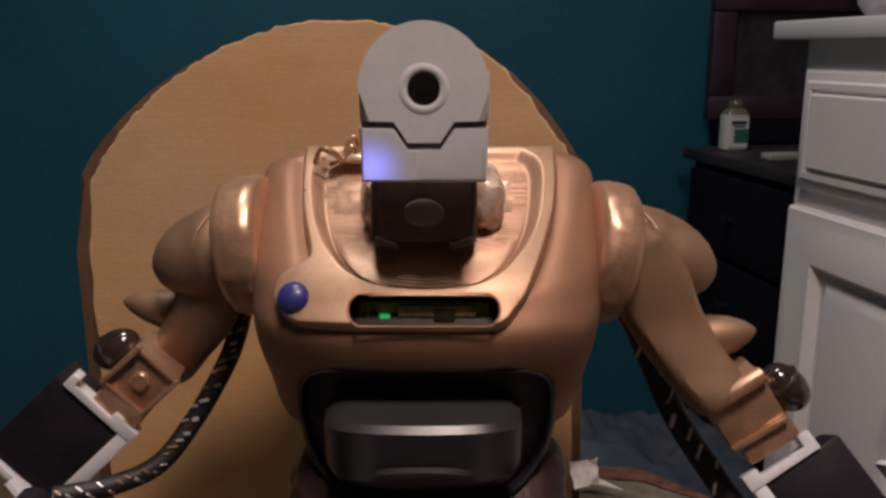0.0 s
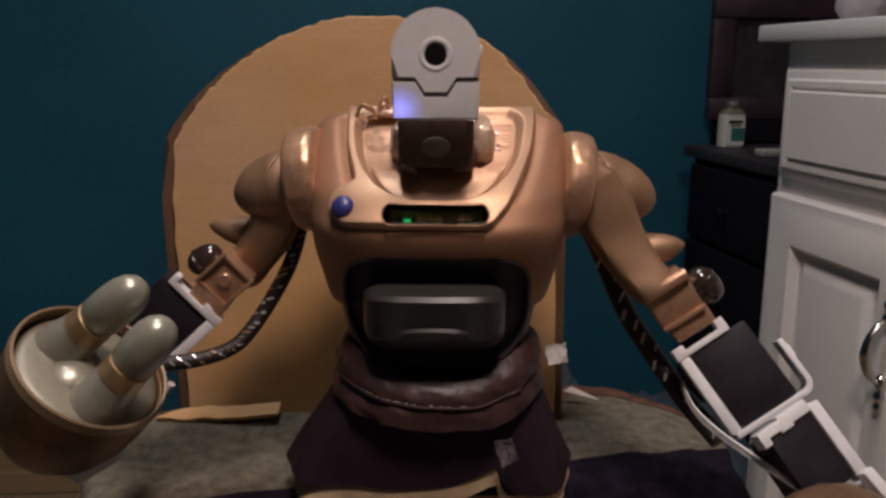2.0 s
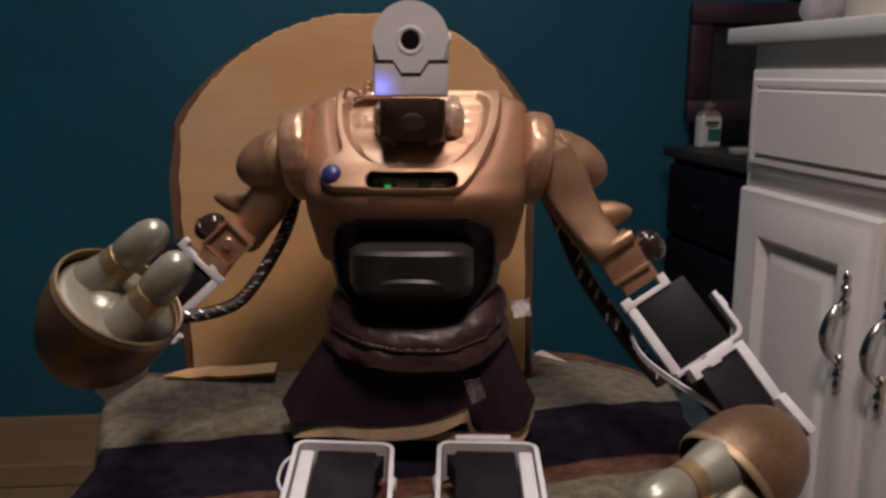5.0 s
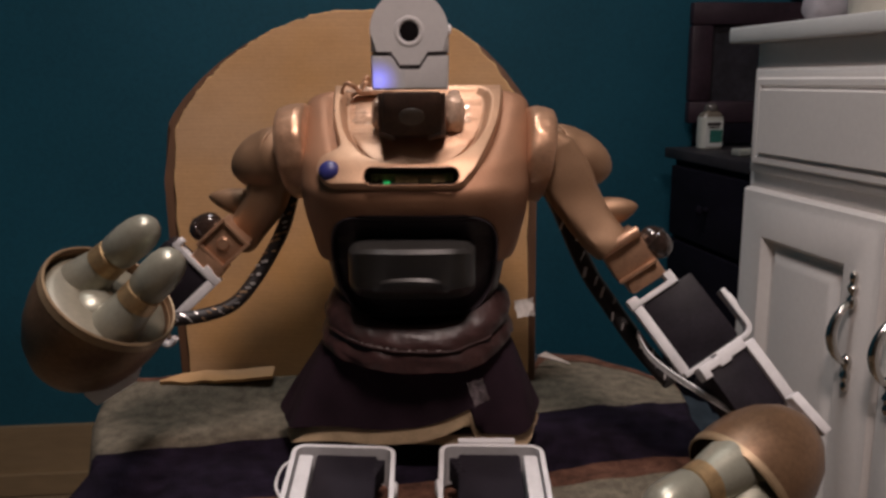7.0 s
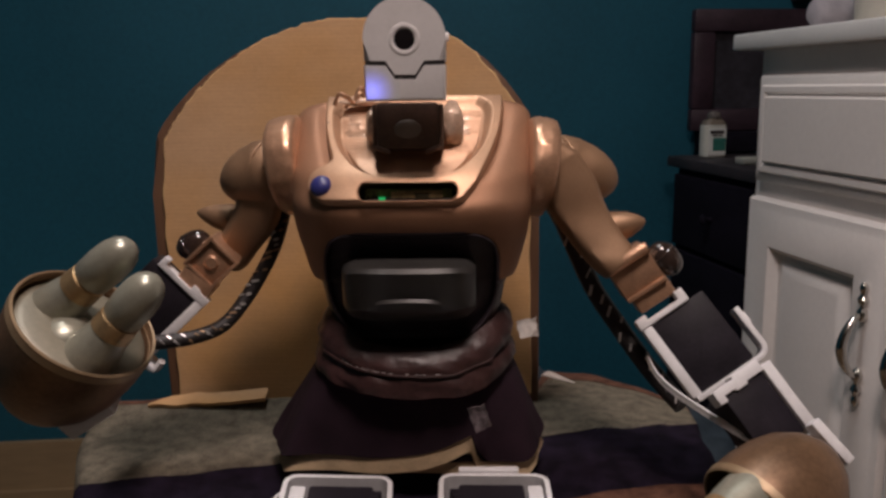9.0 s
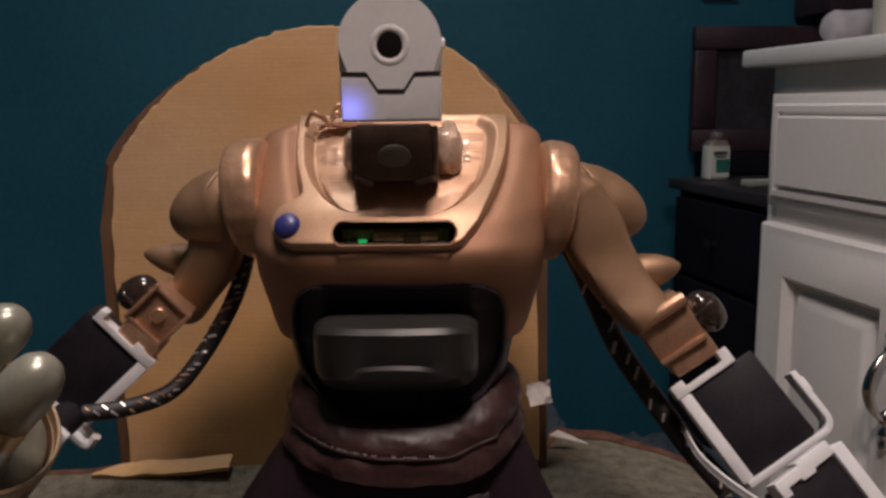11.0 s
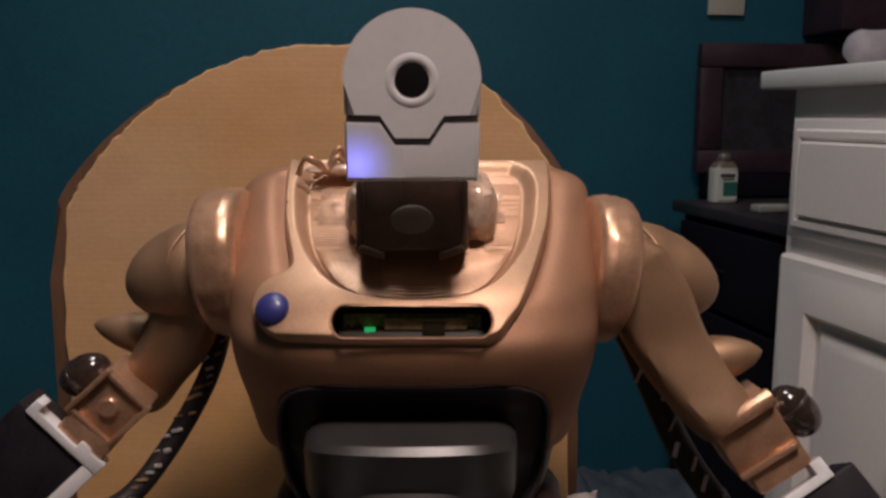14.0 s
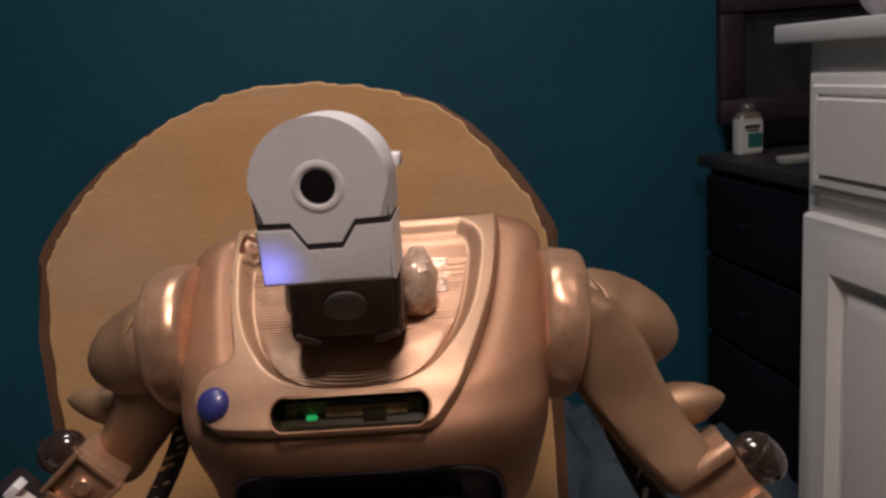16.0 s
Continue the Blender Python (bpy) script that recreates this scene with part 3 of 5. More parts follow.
def arch(pad, x0=-0.1775, x1=0.0685, base=0.64, high=0.0797):
    """The rounded back's outline."""
    mid, half = (x0 + x1) / 2, (x1 - x0) / 2 + pad
    pts = [(mid - half + 0.010, base), (mid - half + 0.004, 0.72), (mid - half - 0.002, 0.80), (mid - half, 0.835)]
    for i in range(1, 20):
        th = math.pi * (1 - i / 20)
        c = math.cos(th)
        q = 0.78 if c < 0 else max(0.45, 0.8 * c)
        pts.append((mid + half * c, 0.835 + high * (1 - c * c) ** q))
    pts += [(mid + half, 0.835), (mid + half - 0.002, 0.80), (mid + half - 0.003, 0.72), (mid + half - 0.003, base)]
    return pts


part("backrest", prism(arch(0.0066, x0=-0.1800, high=0.079), 0.399, 0.421, 0.003, lean), DARKWOOD, chair, "rounded dark wooden backrest", angle=30)
part("seat", abox(-0.195, 0.165, 0.03, 0.415, 0.615, 0.640, 0.006), DARKWOOD, chair)
for x, y in ((-0.17, 0.06), (0.14, 0.06), (-0.17, 0.39), (0.14, 0.39)):
    part("leg", spin((x, y, 0.0), (x, y, 0.614), [(0, 0.013), (0.5, 0.017), (1, 0.019)], 14), DARKWOOD, chair)
for y in (0.06, 0.39):
    part("stretcher", spin((-0.155, y, 0.25), (0.125, y, 0.25), [(0, 0.008), (0.5, 0.011), (1, 0.008)], 12), DARKWOOD, chair)

# the cardboard sheet leaning on the backrest
rough_arch = []
base_arch = arch(0.0)
for i, (x, z) in enumerate(base_arch):
    x2, z2 = base_arch[(i + 1) % len(base_arch)]
    k = 6 if i < len(base_arch) - 1 else 1
    for j in range(k):
        px, pz = x + (x2 - x) * j / k, z + (z2 - z) * j / k
        w = 0.0011 * noise.noise(V(px * 70, pz * 70, 2.0)) + 0.0011 * noise.noise(V(px * 260, pz * 260, 5.0))
        rough_arch.append((px + w * (1 if px > -0.055 else -1), pz + w * (pz > 0.8)))
cardboard = thing("cardboard_sheet", (-0.055, 0.395, 0.642), "tan cardboard cut to an arch, leaning on the chair back", "cardboard")
part("sheet", prism(rough_arch, 0.3935, 0.3975, 0.0, lean), CARD, cardboard, angle=30)
edge_line = [(x, 0.3945 + lean(x, z), z) for x, z in rough_arch if z > 0.66]
part("torn_edge", tube(edge_line, 0.0009, 6, 1, rough=0.0005, freq=300), CARDEDGE, cardboard, "pale torn edge showing the fluting", angle=80)


flap = bmesh.new()
rows = []
for i in range(25):
    x = -0.188 + 0.078 * i / 24
    f = i / 24
    z = 0.6625 + 0.0045 * f + 0.0012 * noise.noise(V(x * 80, 0, 4))
    y = 0.382 - 0.004 * math.sin(3 * f)
    w = 0.0085 * ease(0, 0.25, f) + 0.002
    rows.append([V(x, y, z), V(x, y + w, z + w * 0.35), V(x, y + w, z + w * 0.35 + 0.002), V(x, y - 0.001, z + 0.0025)])
part("bent_flap", rings(rows, True, flap), CARD, cardboard, "bent lower flap of the cardboard", angle=50)


# ---- striped cloth over the seat ----
def cloth_z(x, y):
    z = SEAT_Z + 0.0035 * noise.noise(V(x * 14, y * 14, 1)) + 0.0022 * noise.noise(V(x * 40, y * 26, 7))
    z += 0.010 * ease(0.345, 0.395, y) * (1 - ease(0.03, 0.09, x))
    left, right = -0.189 - 0.031 * ease(0.26, 0.36, y), 0.165 + 0.01 * ease(0.3, 0.42, y)
    if x < left:
        z -= (left - x) * 6.0
    if x > right:
        z -= (x - right) * 5.0
    return z


def cloth_band(y0, y1, nx=90):
    b = bmesh.new()
    ny = max(3, int((y1 - y0) / 0.004))
    top, bot = [], []
    for j in range(ny + 1):
        y = y0 + (y1 - y0) * j / ny
        rt, rb = [], []
        for i in range(nx + 1):
            x = -0.240 + 0.440 * i / nx
            sway = 0.012 * ease(-0.02, -0.2, x) * 1.0 + 0.003 * noise.noise(V(x * 12, y0 * 9, 3))
            slant = 0.20 * x * (1 - ease(0.36, 0.40, y))
            yy = y - sway * ease(0.1, 0.3, y) + slant
            if y > 0.37:
                yy += (y - 0.37) / 0.042 * (0.050 * ease(0.066, 0.085, x) - 0.060 * ease(0.11, 0.18, x) - 0.012 * ease(-0.15, -0.23, x))
            z = cloth_z(x, yy)
            edge = -0.189 - 0.031 * ease(0.26, 0.36, yy)
            xx = max(edge - 0.008, min(x, 0.178))
            rt.append(b.verts.new((xx, yy, z + 0.0015)))
            rb.append(b.verts.new((xx, yy, z - 0.0015)))
        top.append(rt)
        bot.append(rb)
    for g, flip in ((top, False), (bot, True)):
        for j in range(ny):
            for i in range(nx):
                q = (g[j][i], g[j][i + 1], g[j + 1][i + 1], g[j + 1][i])
                b.faces.new(q[::-1] if flip else q)
    for j in range(ny):
        for i in (0, nx):
            b.faces.new((top[j][i], top[j + 1][i], bot[j + 1][i], bot[j][i]))
    for i in range(nx):
        for j in (0, ny):
            b.faces.new((top[j][i], top[j][i + 1], bot[j][i + 1], bot[j][i]))
    return b


blanket = thing("striped_blanket", (-0.02, 0.22, SEAT_Z), "striped woven blanket in grey, navy and rust over the seat", "blanket")
for y0, y1, m_, lb in ((0.405, 0.412, RUSTCLOTH, "narrow rust-brown hem"), (0.334, 0.405, GREYCLOTH, "grey-green woven stripe"), (0.252, 0.334, NAVYCLOTH, "dark navy-plum stripe"), (0.233, 0.252, RUSTCLOTH, "narrow rust-brown stripe"),
                       (0.170, 0.233, GREYCLOTH, "grey-green woven stripe"), (0.10, 0.170, NAVYCLOTH, "dark navy-plum stripe"), (0.04, 0.10, GREYCLOTH, "grey-green woven stripe")):
    part("stripe", cloth_band(y0, y1), m_, blanket, lb, angle=80)
scrap = rings([[V(0.076, 0.424, 0.6685), V(0.082, 0.428, 0.6700), V(0.100, 0.424, 0.6625)], [V(0.076, 0.424, 0.6693), V(0.082, 0.428, 0.6708), V(0.100, 0.424, 0.6633)]])
tagged(part("paper_scrap", scrap, TAPEM), "torn white paper scrap on the blanket", "paper")

# ---- the robot ----
CX = -0.0058
robot = thing("toy_robot", (CX, 0.30, 0.657), "gold-painted toy robot with a camera head, sitting on the blanket", "robot")

HALF = [(0.742, 0.0415), (0.755, 0.0460), (0.7711, 0.0500), (0.7727, 0.0538), (0.785, 0.0582), (0.80, 0.0612), (0.815, 0.0622), (0.83, 0.0628), (0.842, 0.0634), (0.850, 0.0638), (0.856, 0.0628), (0.860, 0.0570), (0.8625, 0.0455)]
FRONT = [(0.742, 0.272), (0.755, 0.2670), (0.765, 0.2635), (0.785, 0.2632), (0.797, 0.2566), (0.805, 0.2530), (0.812, 0.2523), (0.819, 0.2572), (0.827, 0.2645), (0.84, 0.2845), (0.850, 0.3005), (0.856, 0.311), (0.860, 0.319), (0.8625, 0.327)]
BACK = [(0.742, 0.325), (0.77, 0.338), (0.80, 0.347), (0.83, 0.352), (0.85, 0.350), (0.8625, 0.345)]


def power(z):
    return along([(0.742, 2.4), (0.80, 2.8), (0.83, 3.2), (0.8625, 2.6)], z)


def belly_half(z):
    return along([(0.739, 0.018), (0.7415, 0.026), (0.747, 0.0340), (0.755, 0.0396), (0.7635, 0.0424), (0.775, 0.0434), (0.785, 0.0432), (0.793, 0.0405), (0.797, 0.036), (0.800, 0.028)], z)


def recess(x, z):
    u = abs(x - CX) / belly_half(z)
    return 0.0065 * (1 - ease(0.95, 1.04, u)) * ease(0.739, 0.744, z) * (1 - ease(0.7965, 0.8005, z))


def front(x, z):
    a, yf, yb, p = along(HALF, z), along(FRONT, z), along(BACK, z), power(z)
    yc = (yf + yb) / 2
    u = min(0.999, abs((x - CX) / a))
    return yc - (yc - yf) * (1 - u ** p) ** (1 / p)


SLOT_X, SLOT_Z, SLOT_W, SLOT_H = -0.0060, 0.8190, 0.0236, 0.0040


def outer_l(z):
    """The collar frame's outer edge on the button's side."""
    return along([(0.8136, -0.0455), (0.8143, -0.0485), (0.8165, -0.0520), (0.8195, -0.0541), (0.8224, -0.0545), (0.8262, -0.0532), (0.8285, -0.0500), (0.8300, -0.0462), (0.8316, -0.0446), (0.8391, -0.0477), (0.8471, -0.0505), (0.8606, -0.0532)], z)


def outer_r(z):
    return along([(0.8136, 0.0172), (0.8150, 0.0205), (0.8176, 0.0231), (0.8222, 0.0271), (0.8332, 0.0342), (0.8430, 0.0391), (0.8556, 0.0425), (0.8606, 0.0431)], z)


def dent(x, z):
    """The chest sinks towards the foot of the collar ridge."""
    left, right = outer_l(z) - x, x - outer_r(z)
    deep = 0.0050 * math.exp(-(max(0, left) / 0.0040) ** 2) * ease(0.8295, 0.8325, z) if left > -0.006 else 0.0
    deep += 0.0032 * math.exp(-(max(0, right) / 0.0045) ** 2) * ease(0.822, 0.834, z) if right > -0.006 else 0.0
    return deep * (1 - ease(0.8585, 0.8620, z))


def torso():
    rows = []
    zs = [0.742 + (0.8625 - 0.742) * i / 150 for i in range(151)]
    n = 360
    for z in zs:
        a, yf, yb, p = along(HALF, z), along(FRONT, z), along(BACK, z), power(z)
        yc, dep = (yf + yb) / 2, (yb - yf) / 2
        row = []
        for i in range(n):
            th = 2 * math.pi * i / n
            c, s = math.cos(th), math.sin(th)
            x = CX + a * math.copysign(abs(c) ** (2 / p), c)
            y = yc + dep * math.copysign(abs(s) ** (2 / p), s)
            if s < 0:
                y += recess(x, z) if z < 0.805 else dent(x, z)
            row.append(Vector((x, y, z)))
        rows.append(row)
    b = rings(rows, True)
    opening = []
    for f in b.faces:
        m = f.calc_center_median()
        f.material_index = 1 if m.y < 0.30 and recess(m.x, m.z) > 0.0010 else 2 if m.z < 0.7719 else 0
        if m.y < 0.29 and abs(m.x - SLOT_X) < SLOT_W + 0.001 and SLOT_Z - SLOT_H - 0.001 < m.z < SLOT_Z + SLOT_H + 0.001:
            opening.append(f)
    bmesh.ops.delete(b, geom=opening, context="FACES")
    return b


body = part("torso", torso(), [GOLD, SCREEN, LEATHER], robot, "satin gold painted chest shell", angle=50)


def normal_at(x, z):
    e = 0.0006
    dx = (front(x + e, z) - front(x - e, z)) / (2 * e)
    dz = (front(x, z + e) - front(x, z - e)) / (2 * e)
    return Vector((dx, -1, dz)).normalized()


def lift(x, z, h):
    return Vector((x, front(x, z), z)) + normal_at(x, z) * h


def shell_sheet(zs, xl, xr, cols, height, sink=0.0015, rec=False):
    """A raised sheet that follows the chest between two side lines, with a skirt round it."""
    b = bmesh.new()
    g = []
    for z in zs:
        row = []
        for i in range(cols + 1):
            x = xl(z) + (xr(z) - xl(z)) * i / cols
            p = lift(x, z, height(x, z))
            if rec:
                p.y += recess(x, z)
            row.append(b.verts.new(p))
        g.append(row)
    R = len(zs)
    for j in range(R - 1):
        for i in range(cols):
            b.faces.new((g[j][i], g[j][i + 1], g[j + 1][i + 1], g[j + 1][i]))
    rim = [g[0][i] for i in range(cols + 1)] + [g[j][cols] for j in range(1, R)] + [g[R - 1][i] for i in range(cols - 1, -1, -1)] + [g[j][0] for j in range(R - 2, 0, -1)]
    low = []
    for v in rim:
        nn = normal_at(v.co.x, min(v.co.z, 0.861))
        low.append(b.verts.new(v.co - nn * sink * 3))
    for k in range(len(rim)):
        b.faces.new((rim[k], rim[(k + 1) % len(rim)], low[(k + 1) % len(rim)], low[k]))
    return b


# collar frame with the sunk neck plate, the display slot and the button
PZ_LO, PZ_HI = 0.8247, 0.8584
P_LO, P_HI = 0.8136, 0.8606


def plate_half(z):
    return along([(0.8247, 0.0040), (0.8250, 0.0100), (0.8257, 0.0158), (0.8278, 0.0220), (0.8314, 0.0270), (0.8357, 0.0312), (0.8409, 0.0342), (0.8466, 0.0360), (0.8515, 0.0370), (0.8546, 0.0372), (0.8572, 0.0358), (0.8584, 0.0330)], z)


ARC = [(0.81, 0.0)]
while ARC[-1][0] < 0.862:
    z_, s_ = ARC[-1]
    ARC.append((z_ + 0.002, s_ + math.hypot(0.002, along(FRONT, z_ + 0.002) - along(FRONT, z_))))


def s_of(z):
    return along(ARC, z)


def edge_lines(zs, lo, hi):
    """A closed outline in (x, way up the chest), as segments."""
    pts = [(lo(z), s_of(z)) for z in zs] + [(hi(z), s_of(z)) for z in reversed(zs)]
    a = np.array(pts)
    return a, np.roll(a, -1, axis=0)


def gap(line, x, z):
    a, b = line
    p, d = np.array((x, s_of(z))), b - a
    t = np.clip(((p - a) * d).sum(1) / np.maximum(1e-12, (d * d).sum(1)), 0, 1)
    return float(np.sqrt((((a + d * t[:, None]) - p) ** 2).sum(1).min()))


plate_line = edge_lines([PZ_LO + (PZ_HI - PZ_LO) * (i / 40) ** 1.5 for i in range(41)], lambda z: CX - plate_half(z), lambda z: CX + plate_half(z))
outer_line = edge_lines([P_LO + (P_HI + 0.006 - P_LO) * i / 50 for i in range(51)], outer_l, outer_r)


def slot_depth(x, z):
    """1 inside the display slot, 0 outside."""
    dx = max(0, abs(x - SLOT_X) - (SLOT_W - SLOT_H))
    return 1 - ease(0.975, 1.025, math.hypot(dx, z - SLOT_Z) / SLOT_H)


def frame_height(x, z):
    """Flat ridge, rounded at its outer edge, falling inwards to the sunk plate."""
    inside = PZ_LO < z < PZ_HI and abs(x - CX) < plate_half(z)
    if inside:
        return 0.0004
    slope = along([(0.8247, 0.0016), (0.829, 0.0030), (0.836, 0.0042), (0.847, 0.0050), (0.8606, 0.0056)], z)
    h = 0.0004 + 0.0040 * ease(0.0, 1.0, gap(plate_line, x, z) / slope)
    return h * (0.25 + 0.75 * ease(0.0, 0.0016, gap(outer_line, x, z)))


def collar_frame():
    b = shell_sheet([P_LO + (P_HI - P_LO) * (i / 150) ** 1.25 for i in range(151)], outer_l, outer_r, 230, frame_height)
    sunk = set()
    for v in b.verts:
        k = slot_depth(v.co.x, v.co.z - 0.0016) if v.co.z < 0.828 else 0.0
        if k > 0.05:
            sunk.add(v)
            v.co += Vector((0, 0.0085, -0.0034)) * k
    for f in b.faces:
        f.material_index = 1 if any(v in sunk for v in f.verts) else 0
    return b


part("collar_frame", collar_frame(), [LITGOLD, SLOTGLASS], body, "gold raised collar frame, coloured lighter as if lit, with a display slot", angle=50)
plate_zs = [PZ_LO + (PZ_HI - PZ_LO) * (i / 420) ** 1.1 for i in range(421)]
part("neck_plate", shell_sheet(plate_zs, lambda z: CX - plate_half(z) + 0.0005, lambda z: CX + plate_half(z) - 0.0005, 30,
                               lambda x, z: 0.0013 + 0.00042 * abs(math.cos(math.pi * (s_of(z) - 9.0 * (x - CX) ** 2 * (1 - ease(0.826, 0.838, z))) / 0.00124)) ** 0.7, 0.0006), PLATE, body, "finely ribbed gold neck plate", angle=70)

DEEP = front(SLOT_X, SLOT_Z) + 0.0042
display = part("display_board", abox(SLOT_X - 0.021, SLOT_X + 0.021, DEEP, DEEP + 0.0008, 0.8100, 0.8212, 0.0), GREENDIM, body, "dim green display board deep in the slot")
part("display_block", abox(SLOT_X - 0.0085, SLOT_X + 0.0165, DEEP - 0.0016, DEEP - 0.0002, 0.8166, 0.8202, 0.0003), BOARD, display, "tan display strip")
part("display_block", abox(SLOT_X + 0.0030, SLOT_X + 0.0100, DEEP - 0.0024, DEEP - 0.0018, 0.8150, 0.8190, 0.0002), SLOTGLASS, display)
part("display_block", abox(SLOT_X - 0.0070, SLOT_X + 0.0180, DEEP - 0.0016, DEEP - 0.0002, 0.8110, 0.8130, 0.0003), BOARD, display, "tan display strip")
for x_ in (-0.0200, -0.0176, -0.0162):
    part("display_digit_bar", abox(SLOT_X + x_, SLOT_X + x_ + 0.0008, DEEP - 0.0008, DEEP - 0.0002, 0.8140, 0.8180, 0.0), SLOTGLASS, display)
part("led", abox(SLOT_X - 0.0146, SLOT_X - 0.0112, DEEP - 0.0012, DEEP - 0.0002, 0.8150, 0.8172, 0.0003), GREENLED, display, "lit green light")
part("led", abox(SLOT_X - 0.0104, SLOT_X - 0.0070, DEEP - 0.0010, DEEP - 0.0002, 0.8140, 0.8149, 0.0002), GREENLED, display, "lit green light")


def slot_bezel():
    b = bmesh.new()
    rows = []
    for i in range(48):
        th = 2 * math.pi * i / 48
        c_, s_ = math.cos(th), math.sin(th)
        x = SLOT_X + math.copysign(SLOT_W - SLOT_H, c_) + SLOT_H * 1.04 * c_
        z = SLOT_Z + SLOT_H * 1.04 * s_
        rows.append(lift(x, z - 0.0008, 0.0042) + V(0, 0, 0.0001))
    vv = []
    for i, p in enumerate(rows):
        tan = (rows[(i + 1) % 48] - rows[i - 1]).normalized()
        nn = normal_at(p.x, p.z)
        sd = tan.cross(nn).normalized()
        vv.append([b.verts.new(p + sd * 0.00045 * math.cos(a_) + nn * 0.00045 * math.sin(a_)) for a_ in [2 * math.pi * k / 8 for k in range(8)]])
    for i in range(48):
        for k in range(8):
            b.faces.new((vv[i][k], vv[i][(k + 1) % 8], vv[(i + 1) % 48][(k + 1) % 8], vv[(i + 1) % 48][k]))
    return b


part("slot_bezel", slot_bezel(), GOLD, body, "thin gold bezel round the slot", angle=80)

hole = lift(-0.0489, 0.8480, 0.0043)
part("screw_hole", spin(hole - normal_at(-0.0492, 0.8480) * 0.0004, hole + normal_at(-0.0492, 0.8480) * 0.0002, [(0, 0.0005), (1, 0.0005)], 10), SEAM, body)
# blue button
bc = lift(-0.0469, 0.8206, 0.0036)
bnrm = (normal_at(-0.0479, 0.8218) + Vector((0, -0.35, 0.1))).normalized()
part("button", spin(bc, bc + bnrm * 0.0042, [(0, 0.0055), (0.35, 0.0054), (0.7, 0.0044), (0.92, 0.0023), (1, 0.0004)], 28), BLUE, robot, "domed blue button")

# dark belly
part("belly_recess", shell_sheet([0.7415 + 0.0588 * i / 44 for i in range(45)], lambda z: CX - belly_half(z) * 0.96, lambda z: CX + belly_half(z) * 0.96, 64, lambda x, z: 0.0004, rec=True), SCREEN, body, "glossy black recess in the belly", angle=60)


lip = []
for k in (-1, 1):
    line = [(CX + k * belly_half(z) * 1.0, z) for z in [0.7425 + 0.0562 * i / 40 for i in range(41)]]
    lip += line if k < 0 else line[::-1]
lip_pts = [V(x, front(x, z), z) + normal_at(x, z) * 0.0002 for x, z in lip]
lip_pts.append(lip_pts[0])
part("recess_lip", tube(lip_pts, 0.0008, 10, 1), SCREEN, body, "black rounded lip of the recess", angle=80)


def belly_block():
    prof = [(0.2660, 0.7868), (0.2545, 0.7866), (0.2462, 0.7846), (0.2440, 0.7826), (0.2452, 0.7785), (0.2468, 0.7715), (0.2478, 0.7672), (0.2468, 0.7655), (0.2490, 0.7630), (0.2535, 0.7590), (0.2590, 0.7555), (0.2680, 0.7550)]
    rows = []
    for i in range(33):
        u = -1 + 2 * i / 32
        k = (1 - abs(u) ** 7) ** 0.5 if abs(u) < 1 else 0.0
        k = max(k, 0.30)
        bow = 0.0035 * u * u
        row = []
        for y, z in prof:
            ridge = 1 - ease(0.35, 0.65, abs(u))
            arc = (0.0026 * (1 - u * u / 0.4) * ridge) if 0.7645 < z < 0.768 else 0
            y = y if not 0.7650 < z < 0.7660 else 0.2486 - 0.0020 * ridge
            row.append(Vector((CX - 0.0008 + 0.0330 * u, 0.268 + (y - 0.268) * (0.35 + 0.65 * k) + bow, 0.7715 + (z - 0.7715) * (0.6 + 0.4 * k) + arc)))
        rows.append(row)
    return rings(rows)


part("belly_block", belly_block(), BELLY, robot, "dark grey moulded belly block", angle=28)


def crumple(c, sx, sy, sz, seed):
    b = ball((0, 0, 0), 1.0, 28)
    for v in b.verts:
        d = v.co.normalized()
        v.co = d * (1 + 0.22 * noise.noise(d * 1.7 + V(seed, 0, 0)) + 0.10 * abs(noise.noise(d * 3.6 + V(0, seed, 0))))
        v.co = Vector((c[0] + v.co.x * sx, c[1] + v.co.y * sy, c[2] + v.co.z * sz))
    return b


# ---- waist roll and skirt ----
def waist_band(top, low, flare, seed, fold, dip):
    """A leather band laid round the waist, its lower edge dipping at the front, creased and gathered at the tape."""
    n, levels, rows = 150, 18, []
    for j in range(levels + 1):
        f = j / levels
        row = []
        for i in range(n):
            th = 2 * math.pi * i / n
            c, s = math.cos(th), math.sin(th)
            front_ = max(0, -s) ** 1.3
            z = (top - dip * front_) * (1 - f) + (low - 0.0105 * front_ - 0.0022 * c * front_ + 0.004 * max(0, c) ** 4) * f
            a, d = 0.0452 + flare * f ** 0.8, 0.0345 + flare * 1.15 * f ** 0.8
            q = Vector((c * 3.2, s * 3.2, z * 95 + c * 1.6 + seed))
            wave = noise.noise(q) + 0.55 * noise.noise(q * 2.3) + 0.30 * noise.noise(Vector((c * 9, s * 9, z * 60 + seed)))
            out = 1 + fold * wave * ease(0.0, 0.35, f) + 0.05 * math.sin(math.pi * f)
            row.append(Vector((CX + a * out * math.copysign(abs(c) ** 0.92, c), 0.297 + d * out * math.copysign(abs(s) ** 0.92, s), z + 0.0012 * noise.noise(q * 0.7))))
        rows.append(row)
    inner = [[p + (Vector((CX, 0.297, p.z)) - p).normalized() * 0.0018 for p in r] for r in rows[::-1]]
    return rows, rings(rows + inner, False)


